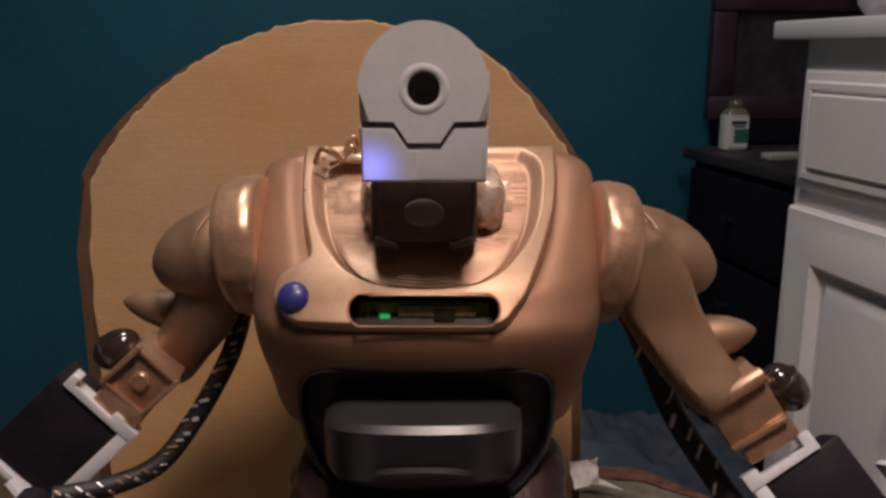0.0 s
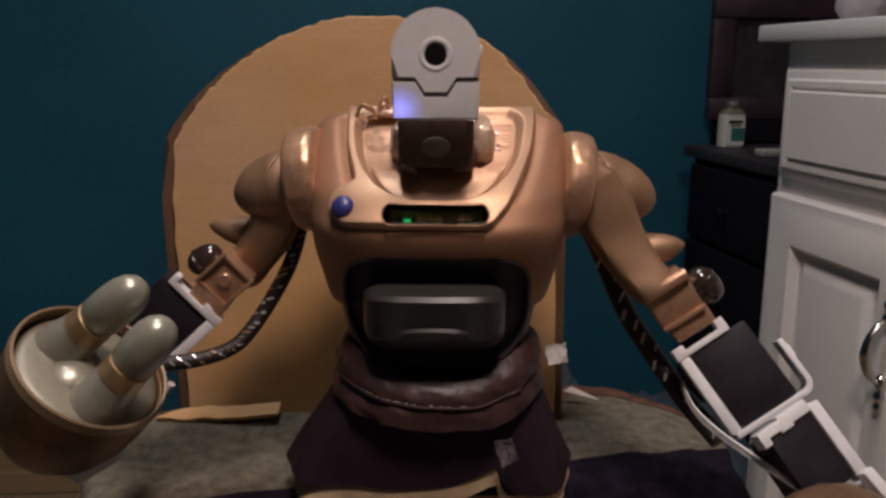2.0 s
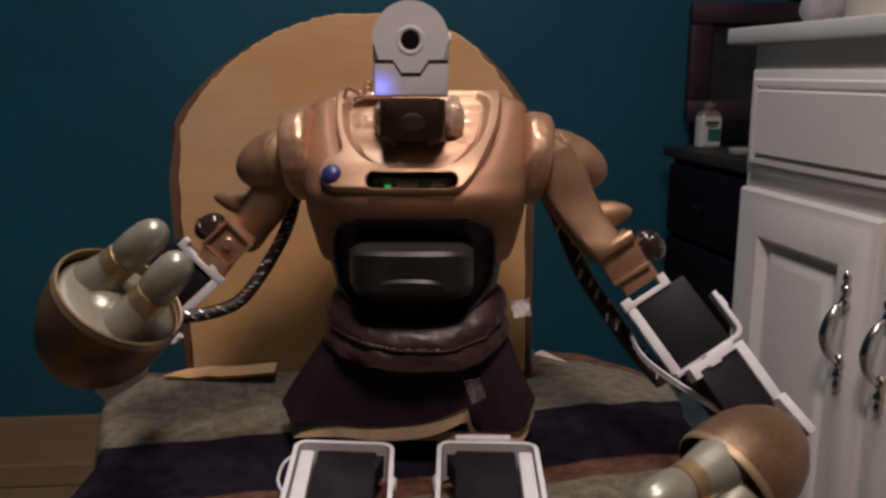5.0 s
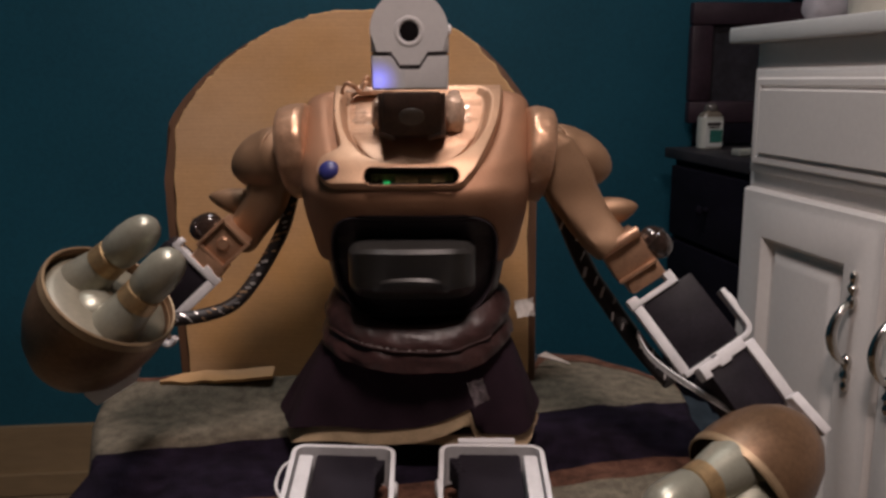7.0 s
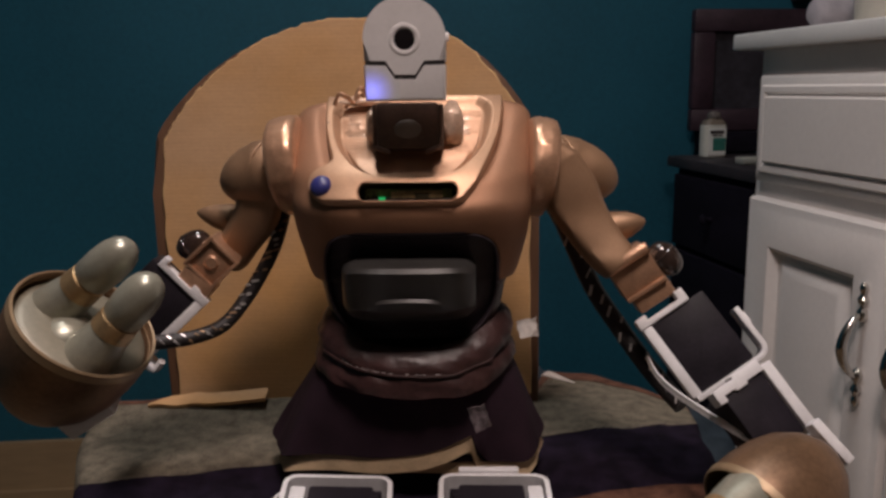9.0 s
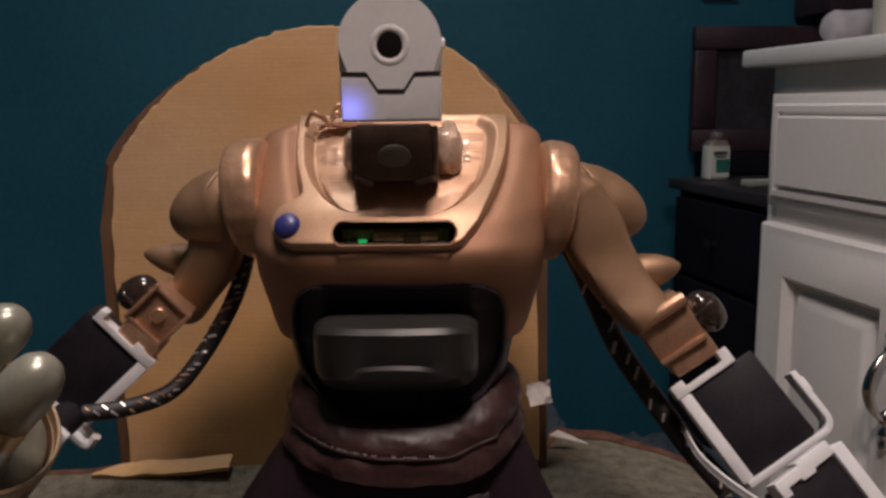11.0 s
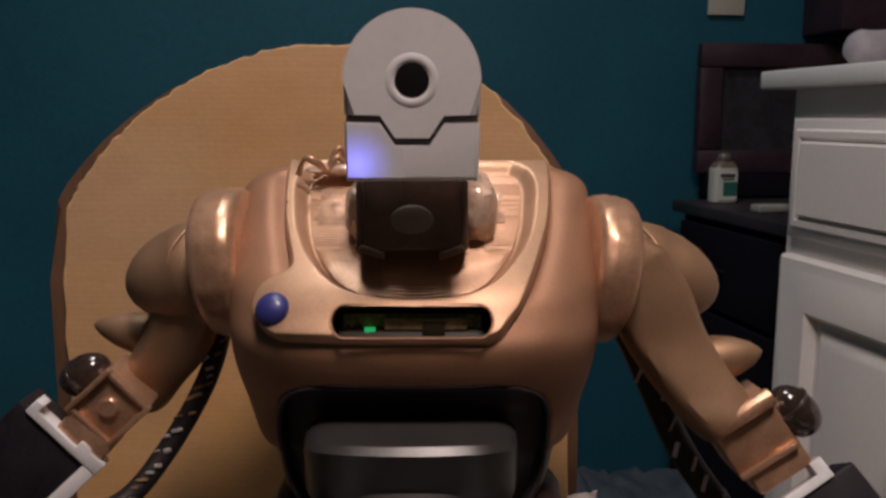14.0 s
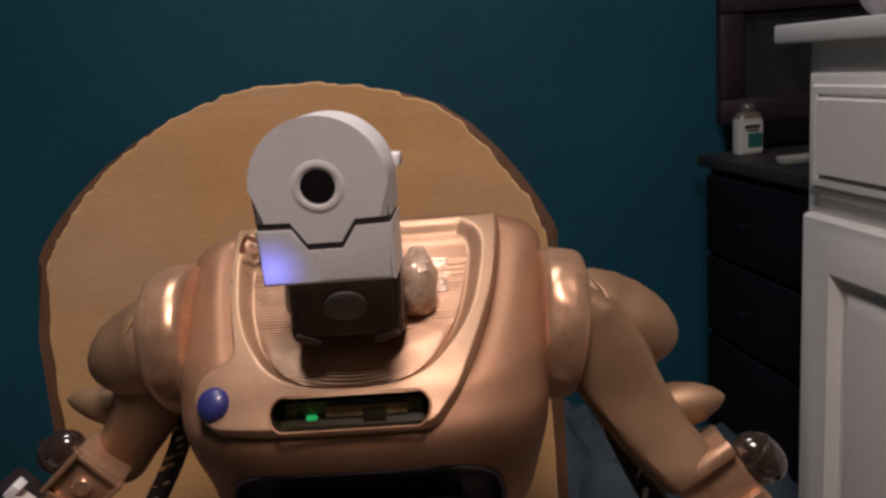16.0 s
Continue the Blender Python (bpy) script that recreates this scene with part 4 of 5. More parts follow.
band_rows, band_mesh = waist_band(0.7550, 0.7385, 0.0070, 3.0, 0.030, 0.0150)
part("waist_band", band_mesh, LEATHER, robot, "creased dark brown leather waistband", angle=70)
part("lower_waist_fold", waist_band(0.7400, 0.7270, 0.0085, 8.0, 0.036, 0.004)[1], LEATHER, robot, "lower fold of the leather waistband", angle=70)
hem = band_rows[-1]
stitches = bmesh.new()
stitch_rnd = random.Random(8)
for i in range(95, 119):
    for k in (0.0, 0.6):
        if stitch_rnd.random() < 0.35:
            continue
        p = hem[i].lerp(hem[i + 1], k + stitch_rnd.uniform(-0.15, 0.15)) + V(0, -0.0003, 0.0012)
        obox(p, hem[i + 1] - hem[i], (0, -0.3, 1), stitch_rnd.uniform(0.0004, 0.0008), 0.0004, 0.0006, 0.0001, 1, bm=stitches)
part("stitching", stitches, FLECK, robot, "line of small glinting stitches")
part("waist_piping", tube(hem[86:134], 0.0007, 8, 1), LEATHER, robot, "raised piping along the band's lower edge")


def skirt(z_top, z_hem, grow, thick, slit=0.015, trail=0.0):
    rows_o, n = [], 120
    levels = 16
    for j in range(levels + 1):
        f = j / levels
        row = []
        for i in range(n):
            th = 2 * math.pi * i / n
            c, s = math.cos(th), math.sin(th)
            hem = z_hem + 0.0030 * math.sin(3 * th + 1) + 0.004 * noise.noise(V(c * 2, s * 2, 3)) + slit * (math.exp(-((5.13 - th) / 0.30) ** 1.4) if th < 5.13 else math.exp(-((th - 5.13) / 0.045) ** 2))
            z = z_top + (hem - z_top) * f
            a = 0.0480 + (0.0265 + grow) * f ** 0.9
            d = 0.0340 + (0.0 + grow) * f
            fold = 1 + f * (0.020 * math.sin(7 * th) + 0.03 * noise.noise(V(c * 2.5, s * 2.5, f * 2)))
            tail = trail * f * max(0, -c) * ease(0.0, 0.6, s)
            row.append(Vector((CX - 0.004 * f - tail + a * fold * math.copysign(abs(c) ** 0.85, c), 0.297 + d * fold * math.copysign(abs(s) ** 0.85, s) , z)))
        rows_o.append(row)
    rows_i = [[p + (Vector((CX, 0.297, p.z)) - p).normalized() * thick for p in r] for r in rows_o[::-1]]
    return rings(rows_o + rows_i, False)


part("skirt", skirt(0.7335, 0.6775, 0.0, 0.0015, 0.015, 0.014), SKIRT, robot, "dark plum cloth skirt with a slit", angle=80)
part("skirt_lining", skirt(0.706, 0.6685, -0.0008, 0.001), LINING, robot, "beige lining showing under the hem", angle=80)
part("skirt_panel", skirt(0.722, 0.6765, -0.0028, 0.0008, 0.0), SKIRT, robot, "dark plum cloth panel behind the slit", angle=80)
part("skirt_lining", skirt(0.700, 0.6700, -0.0036, 0.001, 0.0), LINING, robot, "beige lining showing under the hem", angle=80)


def torn_flag(c, u, v, w_, h_):
    """A flat square of tape with torn, slightly curled edges."""
    u, v, n_ = basis(u, v)
    b = bmesh.new()
    m = 14
    sides = []
    for s_ in (1, -1):
        g = []
        for j_ in range(m + 1):
            row = []
            for i_ in range(m + 1):
                a_, b_ = i_ / m - 0.5, j_ / m - 0.5
                k = max(abs(a_), abs(b_)) * 2
                tear = 1 + 0.14 * k ** 4 * noise.noise(V(a_ * 9, b_ * 9, 2))
                curl = 0.0014 * noise.noise(V(a_ * 2.5, b_ * 2.5, 5)) + 0.0012 * a_ * b_ * 4
                row.append(b.verts.new(Vector(c) + u * a_ * w_ * tear + v * b_ * h_ * tear + n_ * (curl + s_ * 0.00025)))
            g.append(row)
        for j_ in range(m):
            for i_ in range(m):
                b.faces.new((g[j_][i_], g[j_][i_ + 1], g[j_ + 1][i_ + 1], g[j_ + 1][i_]))
        sides.append([g[0][i_] for i_ in range(m)] + [g[j_][m] for j_ in range(m)] + [g[m][i_] for i_ in range(m, 0, -1)] + [g[j_][0] for j_ in range(m, 0, -1)])
    f_, k_ = sides
    for i_ in range(len(f_)):
        b.faces.new((f_[i_], f_[(i_ + 1) % len(f_)], k_[(i_ + 1) % len(f_)], k_[i_]))
    return b


part("clear_tape", torn_flag((0.0280, 0.2578, 0.7050), (1, 0.1, 0.35), (0.15, -0.1, 1), 0.0085, 0.0140), CLEARTAPE, robot, "piece of cloudy clear tape", angle=50)
part("white_tape", torn_flag((0.0555, 0.300, 0.7395), (1, 0.15, 0.14), (-0.12, 0.3, 1), 0.0105, 0.0100), TAPEM, robot, "torn square of white tape", angle=50)

# ---- neck servo ----
neck = part("neck_servo", obox((-0.0062, 0.2770, 0.8500), (1, 0, 0), (0, 0.10, 1), 0.0302, 0.0225, 0.0205, 0.0016), SERVO, robot, "brown-black servo box in the neck")
part("servo_disc", spin((-0.0062, 0.2672, 0.8493), (-0.0062, 0.2658, 0.8492), [(0, 0.0047), (0.7, 0.0046), (1, 0.0041)], 28, 1.42), DISC, neck, "grey disc on the servo")
for k in (-1, 1):
    part("bracket_arm", obox((-0.0062 + k * 0.0160, 0.2745, 0.8500), (1, 0, 0), (0, 0.10, 1), 0.0026, 0.0215, 0.013, 0.0007), SERVO, neck)
    part("bracket_tab", obox((-0.0062 + k * 0.0122, 0.2662, 0.8395), (1, 0, k * 0.35), (0, 0.1, 1), 0.0080, 0.0022, 0.0035, 0.0006), SERVO, neck)
part("turntable", spin((-0.0062, 0.281, 0.8365), (-0.0062, 0.284, 0.8420), [(0, 0.0165), (0.5, 0.0165), (1, 0.0150)], 32), SERVO, neck)


part("tape_wad", crumple((0.0148, 0.2840, 0.8510), 0.0064, 0.0085, 0.0108, 3.4), FOIL, robot, "crumpled shiny gold tape", angle=25)
part("tape_wad", crumple((-0.0248, 0.2840, 0.8500), 0.0032, 0.0070, 0.0090, 7.0), FOIL, robot, "crumpled shiny gold tape", angle=25)
def rib_tape(z0, z1, x0, x1, seed):
    """Clear tape pressed over the ribs, with a ragged edge."""
    return shell_sheet([z0 + (z1 - z0) * i / 80 for i in range(81)], lambda z: x0 + 0.003 * noise.noise(V(z * 700, seed, 1)), lambda z: x1 + 0.003 * noise.noise(V(z * 800, seed, 7)), 16,
                       lambda x, z: 0.0016 + 0.00034 * (0.5 + 0.5 * math.cos(2 * math.pi * s_of(z) / 0.00118)) + 0.0003 * noise.noise(V(x * 300, z * 300, seed)), 0.0001)


part("tape_strip", rib_tape(0.8432, 0.8535, -0.0385, -0.0265, 2.0), RIBTAPE, robot, "glossy clear tape stuck on the neck plate", angle=40)
part("tape_strip", rib_tape(0.8440, 0.8525, 0.0165, 0.0242, 9.0), RIBTAPE, robot, "glossy clear tape stuck on the neck plate", angle=40)
part("neck_wire", tube([(-0.0465, 0.305, 0.8605), (-0.0440, 0.303, 0.8660), (-0.0395, 0.303, 0.8645), (-0.0365, 0.306, 0.8620), (-0.033, 0.307, 0.8665), (-0.0300, 0.308, 0.8640), (-0.022, 0.310, 0.8655), (-0.014, 0.311, 0.8640)], 0.0011, 10, 5, rough=0.0006, freq=300), COPPER, robot, "gold-painted loose wire at the collar")
part("neck_wire", tube([(-0.0420, 0.312, 0.8590), (-0.0370, 0.309, 0.8625), (-0.0340, 0.309, 0.8685), (-0.0318, 0.310, 0.8690), (-0.0310, 0.312, 0.8630)], 0.0009, 10, 5), COPPER, robot, "gold-painted loose wire at the collar")
part("tape_wad", crumple((-0.0310, 0.3105, 0.8620), 0.0125, 0.0050, 0.0026, 11.0), FOIL, robot, "crumpled shiny gold tape", angle=30)
part("collar_bar", tube([(0.0080, 0.3235, 0.8615), (0.020, 0.3232, 0.8618), (0.0335, 0.3210, 0.8600)], 0.0016, 10, 4), LITGOLD, robot)

# ---- head ----
HX, HZ, HR = -0.0054, 0.8900, 0.0184
HY0, HY1 = 0.2405, 0.2655


def head_lean(x, z):
    return (0.8640 - z) * 0.10


def head_outline(grow=0.0, lo=0.8632):
    pts = [(HX - HR * 0.985 - grow, lo)]
    pts.append((HX - HR * 0.996 - grow, 0.8810))
    for i in range(33):
        th = math.pi * (1 - i / 32)
        pts.append((HX + (HR + grow) * math.cos(th), HZ + (HR + grow) * math.sin(th)))
    pts.append((HX + HR * 0.996 + grow, 0.8810))
    pts.append((HX + HR * 0.985 + grow, lo))
    return pts


def seam_path():
    return [(HX - HR - 0.0004, 0.8800), (HX - 0.0086, 0.8798), (HX - 0.0046, 0.8738), (HX + 0.0046, 0.8738), (HX + 0.0086, 0.8798), (HX + HR + 0.0004, 0.8800)]


sp = seam_path()
G = 0.00098
upper = [(x, z + G) for x, z in sp]
upper[0] = (HX - HR * 0.996, 0.8800 + G)
upper[-1] = (HX + HR * 0.996, 0.8800 + G)
upper += [(HX + HR * math.cos(math.pi * i / 32), HZ + HR * math.sin(math.pi * i / 32)) for i in range(33)]
lower = [(x, z - G) for x, z in sp]
lower[0] = (HX - HR * 0.996, 0.8800 - G)
lower[-1] = (HX + HR * 0.996, 0.8800 - G)
lower = [(HX - HR * 0.982, 0.8632), (HX + HR * 0.982, 0.8632)] + lower[::-1]
head = part("head_top", prism(upper, HY0, HY1, 0.0030, head_lean, lambda x, z: z > 0.885 or abs(x - HX) > HR * 0.95), WHITE, robot, "white plastic rounded camera shell", angle=35)
jaw = part("head_bottom", prism(lower, HY0, HY1, 0.0014, head_lean, lambda x, z: z < 0.8640 or abs(x - HX) > HR * 0.95), WHITE, robot, "white plastic lower shell of the head", angle=35)
part("seam", prism(head_outline(-0.0006, 0.8650), HY0 + 0.0008, HY1 - 0.001, 0.0, head_lean), SEAM, robot, "dark grey seam across the head", angle=35)
ec = Vector((HX, HY0 + head_lean(0, HZ), HZ))
en = Vector((0, -1, -0.10)).normalized()
part("eye_ring", spin(ec + en * -0.0010, ec + en * 0.0004, [(0, 0.0072), (0.72, 0.0072), (0.86, 0.0066), (0.93, 0.0060), (0.90, 0.0053), (0.80, 0.0049), (0.66, 0.0046), (0.60, 0.0044)], 48), WHITE, head, "raised white ring round the lens")
part("lens", spin(ec + en * -0.0006, ec + en * 0.00008, [(0, 0.0047), (1, 0.0046)], 32), LENS, head, "dark round camera lens")
part("side_peg", abox(HX + HR - 0.006, HX + HR + 0.0012, HY1 - 0.002, HY1 + 0.009, 0.8905, 0.8945, 0.0008), WHITE, head, "small white peg behind the shell")
part("lens_core", spin(ec + en * 0.0, ec + en * 0.00022, [(0, 0.0026), (0.6, 0.0025), (1, 0.0015)], 24), LENS, head)
soft_glow(BLUELED, (0.0120, 0.03, 0.0120), 1.5)
glow_edge = [(HX - 0.0175, 0.8641), (HX - 0.0024, 0.8641), (HX - 0.0024, 0.8724), (HX - 0.0046, 0.8724), (HX - 0.0090, 0.8785), (HX - 0.0175, 0.8785)]
part("led_window", prism(glow_edge, HY0 - 0.00012, HY0 + 0.0008, 0.0, head_lean), BLUELED, jaw, "blue light glowing through the shell")

# ---- arms ----
def shoulder(axis0, axis1, pa0, pa1, arm, radii):
    part("shoulder_band", spin(axis0, axis1, [(-0.20, 0.0225), (-0.16, 0.0248), (-0.05, 0.0258), (0.1, 0.0262), (0.22, 0.0265), (0.36, 0.0262), (0.5, 0.0266), (0.64, 0.0263), (0.8, 0.0262), (0.96, 0.0256), (1.02, 0.0246), (1.04, 0.0205)], 96, 1.06, rough=0.0006), COPPER, robot, "crinkled shiny copper shoulder band", angle=75)
    cap = part("pauldron", spin(pa0, pa1, [(0, 0.0150), (0.06, 0.0172), (0.2, 0.0184), (0.40, 0.0185), (0.415, 0.0181), (0.58, 0.0168), (0.74, 0.0140), (0.86, 0.0106), (0.94, 0.0070), (0.98, 0.0040), (1, 0.001)], 44, 1.1), ARMGOLD, robot, "matte gold pointed shoulder cap", angle=50)
    q0, q1 = Vector(pa0), Vector(pa1)
    ax = (q1 - q0).normalized()
    e_up = (Vector((0, 0, 1)) - ax * ax.z).normalized()
    e_out = Vector((0, -1, 0)) - ax * -ax.y
    ridge = [q0.lerp(q1, t_) + (e_up * math.cos(f_) + e_out.normalized() * math.sin(f_)) * (r_ + 0.0001) for t_, f_, r_ in
             ((0.16, 0.35, 0.0181), (0.24, 0.60, 0.0190), (0.33, 0.85, 0.0194), (0.41, 1.10, 0.0191), (0.46, 1.35, 0.0186))]
    part("pauldron_ridge", tube(ridge, [0.0003, 0.0006, 0.0007, 0.0006, 0.0003], 8, 5), ARMGOLD, cap)
    limb = tube(arm, radii, 40, 8, 1.0)
    mid = sorted((p[2], p[1]) for p in arm)
    for v in limb.verts:
        flat = along(mid, v.co.z) - 0.0085
        if v.co.y < flat:
            v.co.y = flat + (v.co.y - flat) * 0.28
    part("upper_arm", limb, ARMGOLD, robot, "matte gold upper arm with a flat face", angle=34)


shoulder((-0.0655, 0.3110, 0.8295), (-0.0785, 0.3120, 0.8275), (-0.0760, 0.3210, 0.8265), (-0.1130, 0.3190, 0.8170),
         [(-0.0740, 0.308, 0.830), (-0.0800, 0.312, 0.8230), (-0.0900, 0.316, 0.8125), (-0.0940, 0.318, 0.8000), (-0.1035, 0.3215, 0.7870), (-0.1110, 0.3255, 0.7770), (-0.1140, 0.3265, 0.7735)],
         [0.0120, 0.0140, 0.0132, 0.0124, 0.0112, 0.0108, 0.0090])
shoulder((0.0550, 0.3090, 0.8275), (0.0665, 0.3100, 0.8255), (0.0640, 0.3180, 0.8270), (0.1045, 0.3120, 0.8170),
         [(0.0630, 0.304, 0.8360), (0.0690, 0.303, 0.8270), (0.0770, 0.301, 0.8150), (0.0835, 0.299, 0.8020), (0.0925, 0.2935, 0.7880), (0.0995, 0.2890, 0.7800), (0.1025, 0.2880, 0.7770)],
         [0.0090, 0.0150, 0.0150, 0.0135, 0.0120, 0.0114, 0.0100])

part("elbow_spike", spin((-0.1060, 0.331, 0.7955), (-0.1312, 0.3312, 0.8005), [(0, 0.0088), (0.3, 0.0084), (0.6, 0.0066), (0.85, 0.0038), (0.96, 0.0018), (1, 0.0004)], 24), ARMGOLD, robot, "matte gold pointed elbow spike")
part("elbow_spike", spin((0.0970, 0.305, 0.7930), (0.1180, 0.3015, 0.7980), [(0, 0.0090), (0.3, 0.0085), (0.6, 0.0068), (0.85, 0.0040), (0.96, 0.0018), (1, 0.0004)], 24), ARMGOLD, robot, "matte gold pointed elbow spike")


def dome(c, axis):
    """A long smoked dome with a moulded ring at its foot."""
    c, a = Vector(c), Vector(axis).normalized()
    d = part("elbow_dome", spin(c - a * 0.0100, c + a * 0.0100, [(0.5 - 0.5 * math.cos(math.pi * i / 14), max(0.0003, 0.0077 * math.sin(math.pi * i / 14) ** 0.85)) for i in range(15)], 28), DOME, robot, "dark glossy smoked dome on the elbow")
    part("dome_ring", spin(c - a * 0.0040, c - a * 0.0026, [(0, 0.0075), (0.3, 0.0079), (0.7, 0.0079), (1, 0.0076)], 28), DOME, d)


def slab(c, u, v, outline, w0, w1):
    """A plate cut to an outline of (along u, along v) pairs, from w0 to w1 along the side that faces out."""
    u, v, w = basis(u, v)
    w = -w if w.y > 0 else w
    b = bmesh.new()
    f = [b.verts.new(Vector(c) + u * p + v * q + w * w1) for p, q in outline]
    k = [b.verts.new(Vector(c) + u * p + v * q + w * w0) for p, q in outline]
    b.faces.new(f)
    b.faces.new(k[::-1])
    n = len(outline)
    for i in range(n):
        b.faces.new((f[i], k[i], k[(i + 1) % n], f[(i + 1) % n]))
    bmesh.ops.recalc_face_normals(b, faces=b.faces)
    bmesh.ops.bevel(b, geom=list(b.edges), offset=0.0005, segments=2, affect="EDGES", profile=0.5)
    return b


def bent_strip(c, u, v, path, thick, w0, w1):
    """A strip on edge along a path of (u, v) pairs."""
    left, right = [], []
    for i, (a_, b_) in enumerate(path):
        p0, p1 = path[max(0, i - 1)], path[min(len(path) - 1, i + 1)]
        tx, ty = p1[0] - p0[0], p1[1] - p0[1]
        ln = math.hypot(tx, ty)
        left.append((a_ - ty / ln * thick / 2, b_ + tx / ln * thick / 2))
        right.append((a_ + ty / ln * thick / 2, b_ - tx / ln * thick / 2))
    return slab(c, u, v, left + right[::-1], w0, w1)


def elbow(c, u, v, du, dv, depth, dome_c, flip):
    u, v, w = basis(u, v)
    if w.y > 0:
        w = -w
    c = Vector(c)
    b = part("elbow_servo", obox(c - w * depth / 2, u, v, du, dv, depth, 0.0018), COPPER, robot, "copper-gold painted elbow servo")
    if flip:
        part("servo_ridge", tube([c - u * du * 0.5 - v * dv * 0.40, c - v * dv * 0.42 + w * 0.001, c + u * du * 0.5 - v * dv * 0.40], 0.0032, 12, 4), COPPER, b)
        part("servo_rib", obox(c + v * dv * 0.44 + w * 0.0004, u, v, du * 0.98, 0.0022, 0.0026, 0.0005), COPPER, b)
        dome(dome_c, (0.70, -0.05, -0.68))
        return
    part("servo_boss", spin(c - w * 0.0005, c + w * 0.0016, [(0, 0.0042), (0.4, 0.0042), (0.6, 0.0034), (1, 0.0030)], 24), COPPER, b)
    for k in (-1, 1):
        part("servo_rib", obox(c + v * k * dv * 0.47 + w * 0.0006, u, v, du * 1.08, 0.0020, 0.0034, 0.0005), COPPER, b)
        part("servo_rib", obox(c + u * k * du * 0.47 + w * 0.0004, u, v, 0.0018, dv * 0.9, 0.0030, 0.0005), COPPER, b)
    dome(dome_c, (0.84, 0, 0.50))


elbow((-0.1163, 0.3030, 0.7768), (0.74, 0, 0.68), (0.72, 0.05, -0.70), 0.0205, 0.0205, 0.020, (-0.1305, 0.3190, 0.7840), False)
elbow((0.1100, 0.2835, 0.7730), (0.83, 0.02, 0.55), (0.56, -0.05, -0.82), 0.0235, 0.0225, 0.020, (0.1262, 0.2905, 0.7795), True)


def forearm(c, u, v, du, dv, depth, sides, label_):
    """A black servo held by a white bracket; sides: which of the four edges carry a bar, with how much it stands out."""
    u, v, w = basis(u, v)
    if w.y > 0:
        w = -w
    c = Vector(c)
    b = part("arm_servo", obox(c - w * depth / 2, u, v, du, dv, depth, 0.0014), BLACK, robot, label_)
    for axis, k, lo, hi, wide in sides:
        if axis == "u":
            cc, a1, a2 = c + u * (k * (du / 2 + wide / 2)) + v * (lo + hi) / 2, v, u
        else:
            cc, a1, a2 = c + v * (k * (dv / 2 + wide / 2)) + u * (lo + hi) / 2, u, v
        part("bracket_bar", obox(cc - w * 0.0020, a1, a2, hi - lo, wide, 0.0075, 0.0008), BRACKET, b, "white plastic bracket bar")
    return b


# servo on the arm that holds its cup up
forearm((-0.1508, 0.2985, 0.7548), (0.74, 0.02, -0.80), (-0.80, -0.10, -0.47), 0.0320, 0.0400, 0.021,
        [("u", 1, -0.0195, 0.0190, 0.0055), ("v", 1, -0.0205, 0.0260, 0.0035)], "black servo box in the forearm")
part("bracket_end", slab((-0.1508, 0.2985, 0.7548), (0.74, 0.02, -0.80), (-0.80, -0.10, -0.47), [(-0.0120, -0.0196), (-0.0120, -0.0256), (-0.0085, -0.0256), (-0.0085, -0.0226), (0.0095, -0.0226), (0.0095, -0.0256), (0.0135, -0.0256), (0.0150, -0.0246), (0.0216, -0.0246), (0.0216, -0.0196)], -0.0060, 0.0018), BRACKET, robot, "white plastic bracket end with a notch")
part("bracket_foot", tube([(-0.1640, 0.2900, 0.7420), (-0.1545, 0.2890, 0.7280), (-0.1470, 0.2890, 0.7215), (-0.1425, 0.2890, 0.7255)], 0.0020, 8, 4, 1.6), BRACKET, robot, "white bracket foot")

part("elbow_joint", obox((0.1190, 0.2905, 0.7620), (0.83, 0.05, 0.55), (0.56, -0.2, -0.80), 0.0215, 0.0140, 0.014, 0.0015), COPPER, robot, "copper joint under the elbow")
part("elbow_joint", obox((-0.1262, 0.3080, 0.7650), (0.74, 0, -0.68), (0.68, 0.05, 0.74), 0.0200, 0.0120, 0.014, 0.0015), COPPER, robot, "copper joint under the elbow")
# servos on the lowered arm
forearm((0.1420, 0.2720, 0.7405), (0.83, 0.13, 0.54), (0.50, -0.42, -0.74), 0.0325, 0.0420, 0.021,
        [("u", -1, -0.0205, 0.0215, 0.0055)], "black servo box in the forearm")
ARM_C, ARM_U, ARM_V = (0.1420, 0.2720, 0.7405), (0.83, 0.13, 0.54), (0.50, -0.42, -0.74)
part("bracket_end", slab(ARM_C, ARM_U, ARM_V, [(-0.0222, -0.0206), (-0.0222, -0.0268), (-0.0158, -0.0268), (-0.0158, -0.0238), (0.0030, -0.0238), (0.0030, -0.0282), (0.0078, -0.0282), (0.0078, -0.0206)], -0.0060, 0.0018), BRACKET, robot, "white plastic bracket end with a notch")
hook = [(-0.0200, 0.0228)] + [(0.0180 + 0.0055 * math.sin(radians(10 * k_)), 0.0173 + 0.0055 * math.cos(radians(10 * k_))) for k_ in range(10)] + [(0.0236, -0.0040)]
part("bracket_hook", bent_strip(ARM_C, ARM_U, ARM_V, hook, 0.0029, -0.0090, 0.0022), BRACKET, robot, "white plastic bracket bent round the servo")
part("bracket_tab", slab(ARM_C, ARM_U, ARM_V, [(0.0246, -0.0010), (0.0262, 0.0000), (0.0262, 0.0062), (0.0246, 0.0075)], -0.0070, 0.0008), BRACKET, robot, "small white tab on the bracket")
forearm((0.1590, 0.2270, 0.7190), (0.80, 0.38, 0.36), (0.62, -0.36, -0.70), 0.0250, 0.0330, 0.019,
        [("u", 1, -0.0185, 0.0190, 0.0060)], "smaller black servo box above the cup")
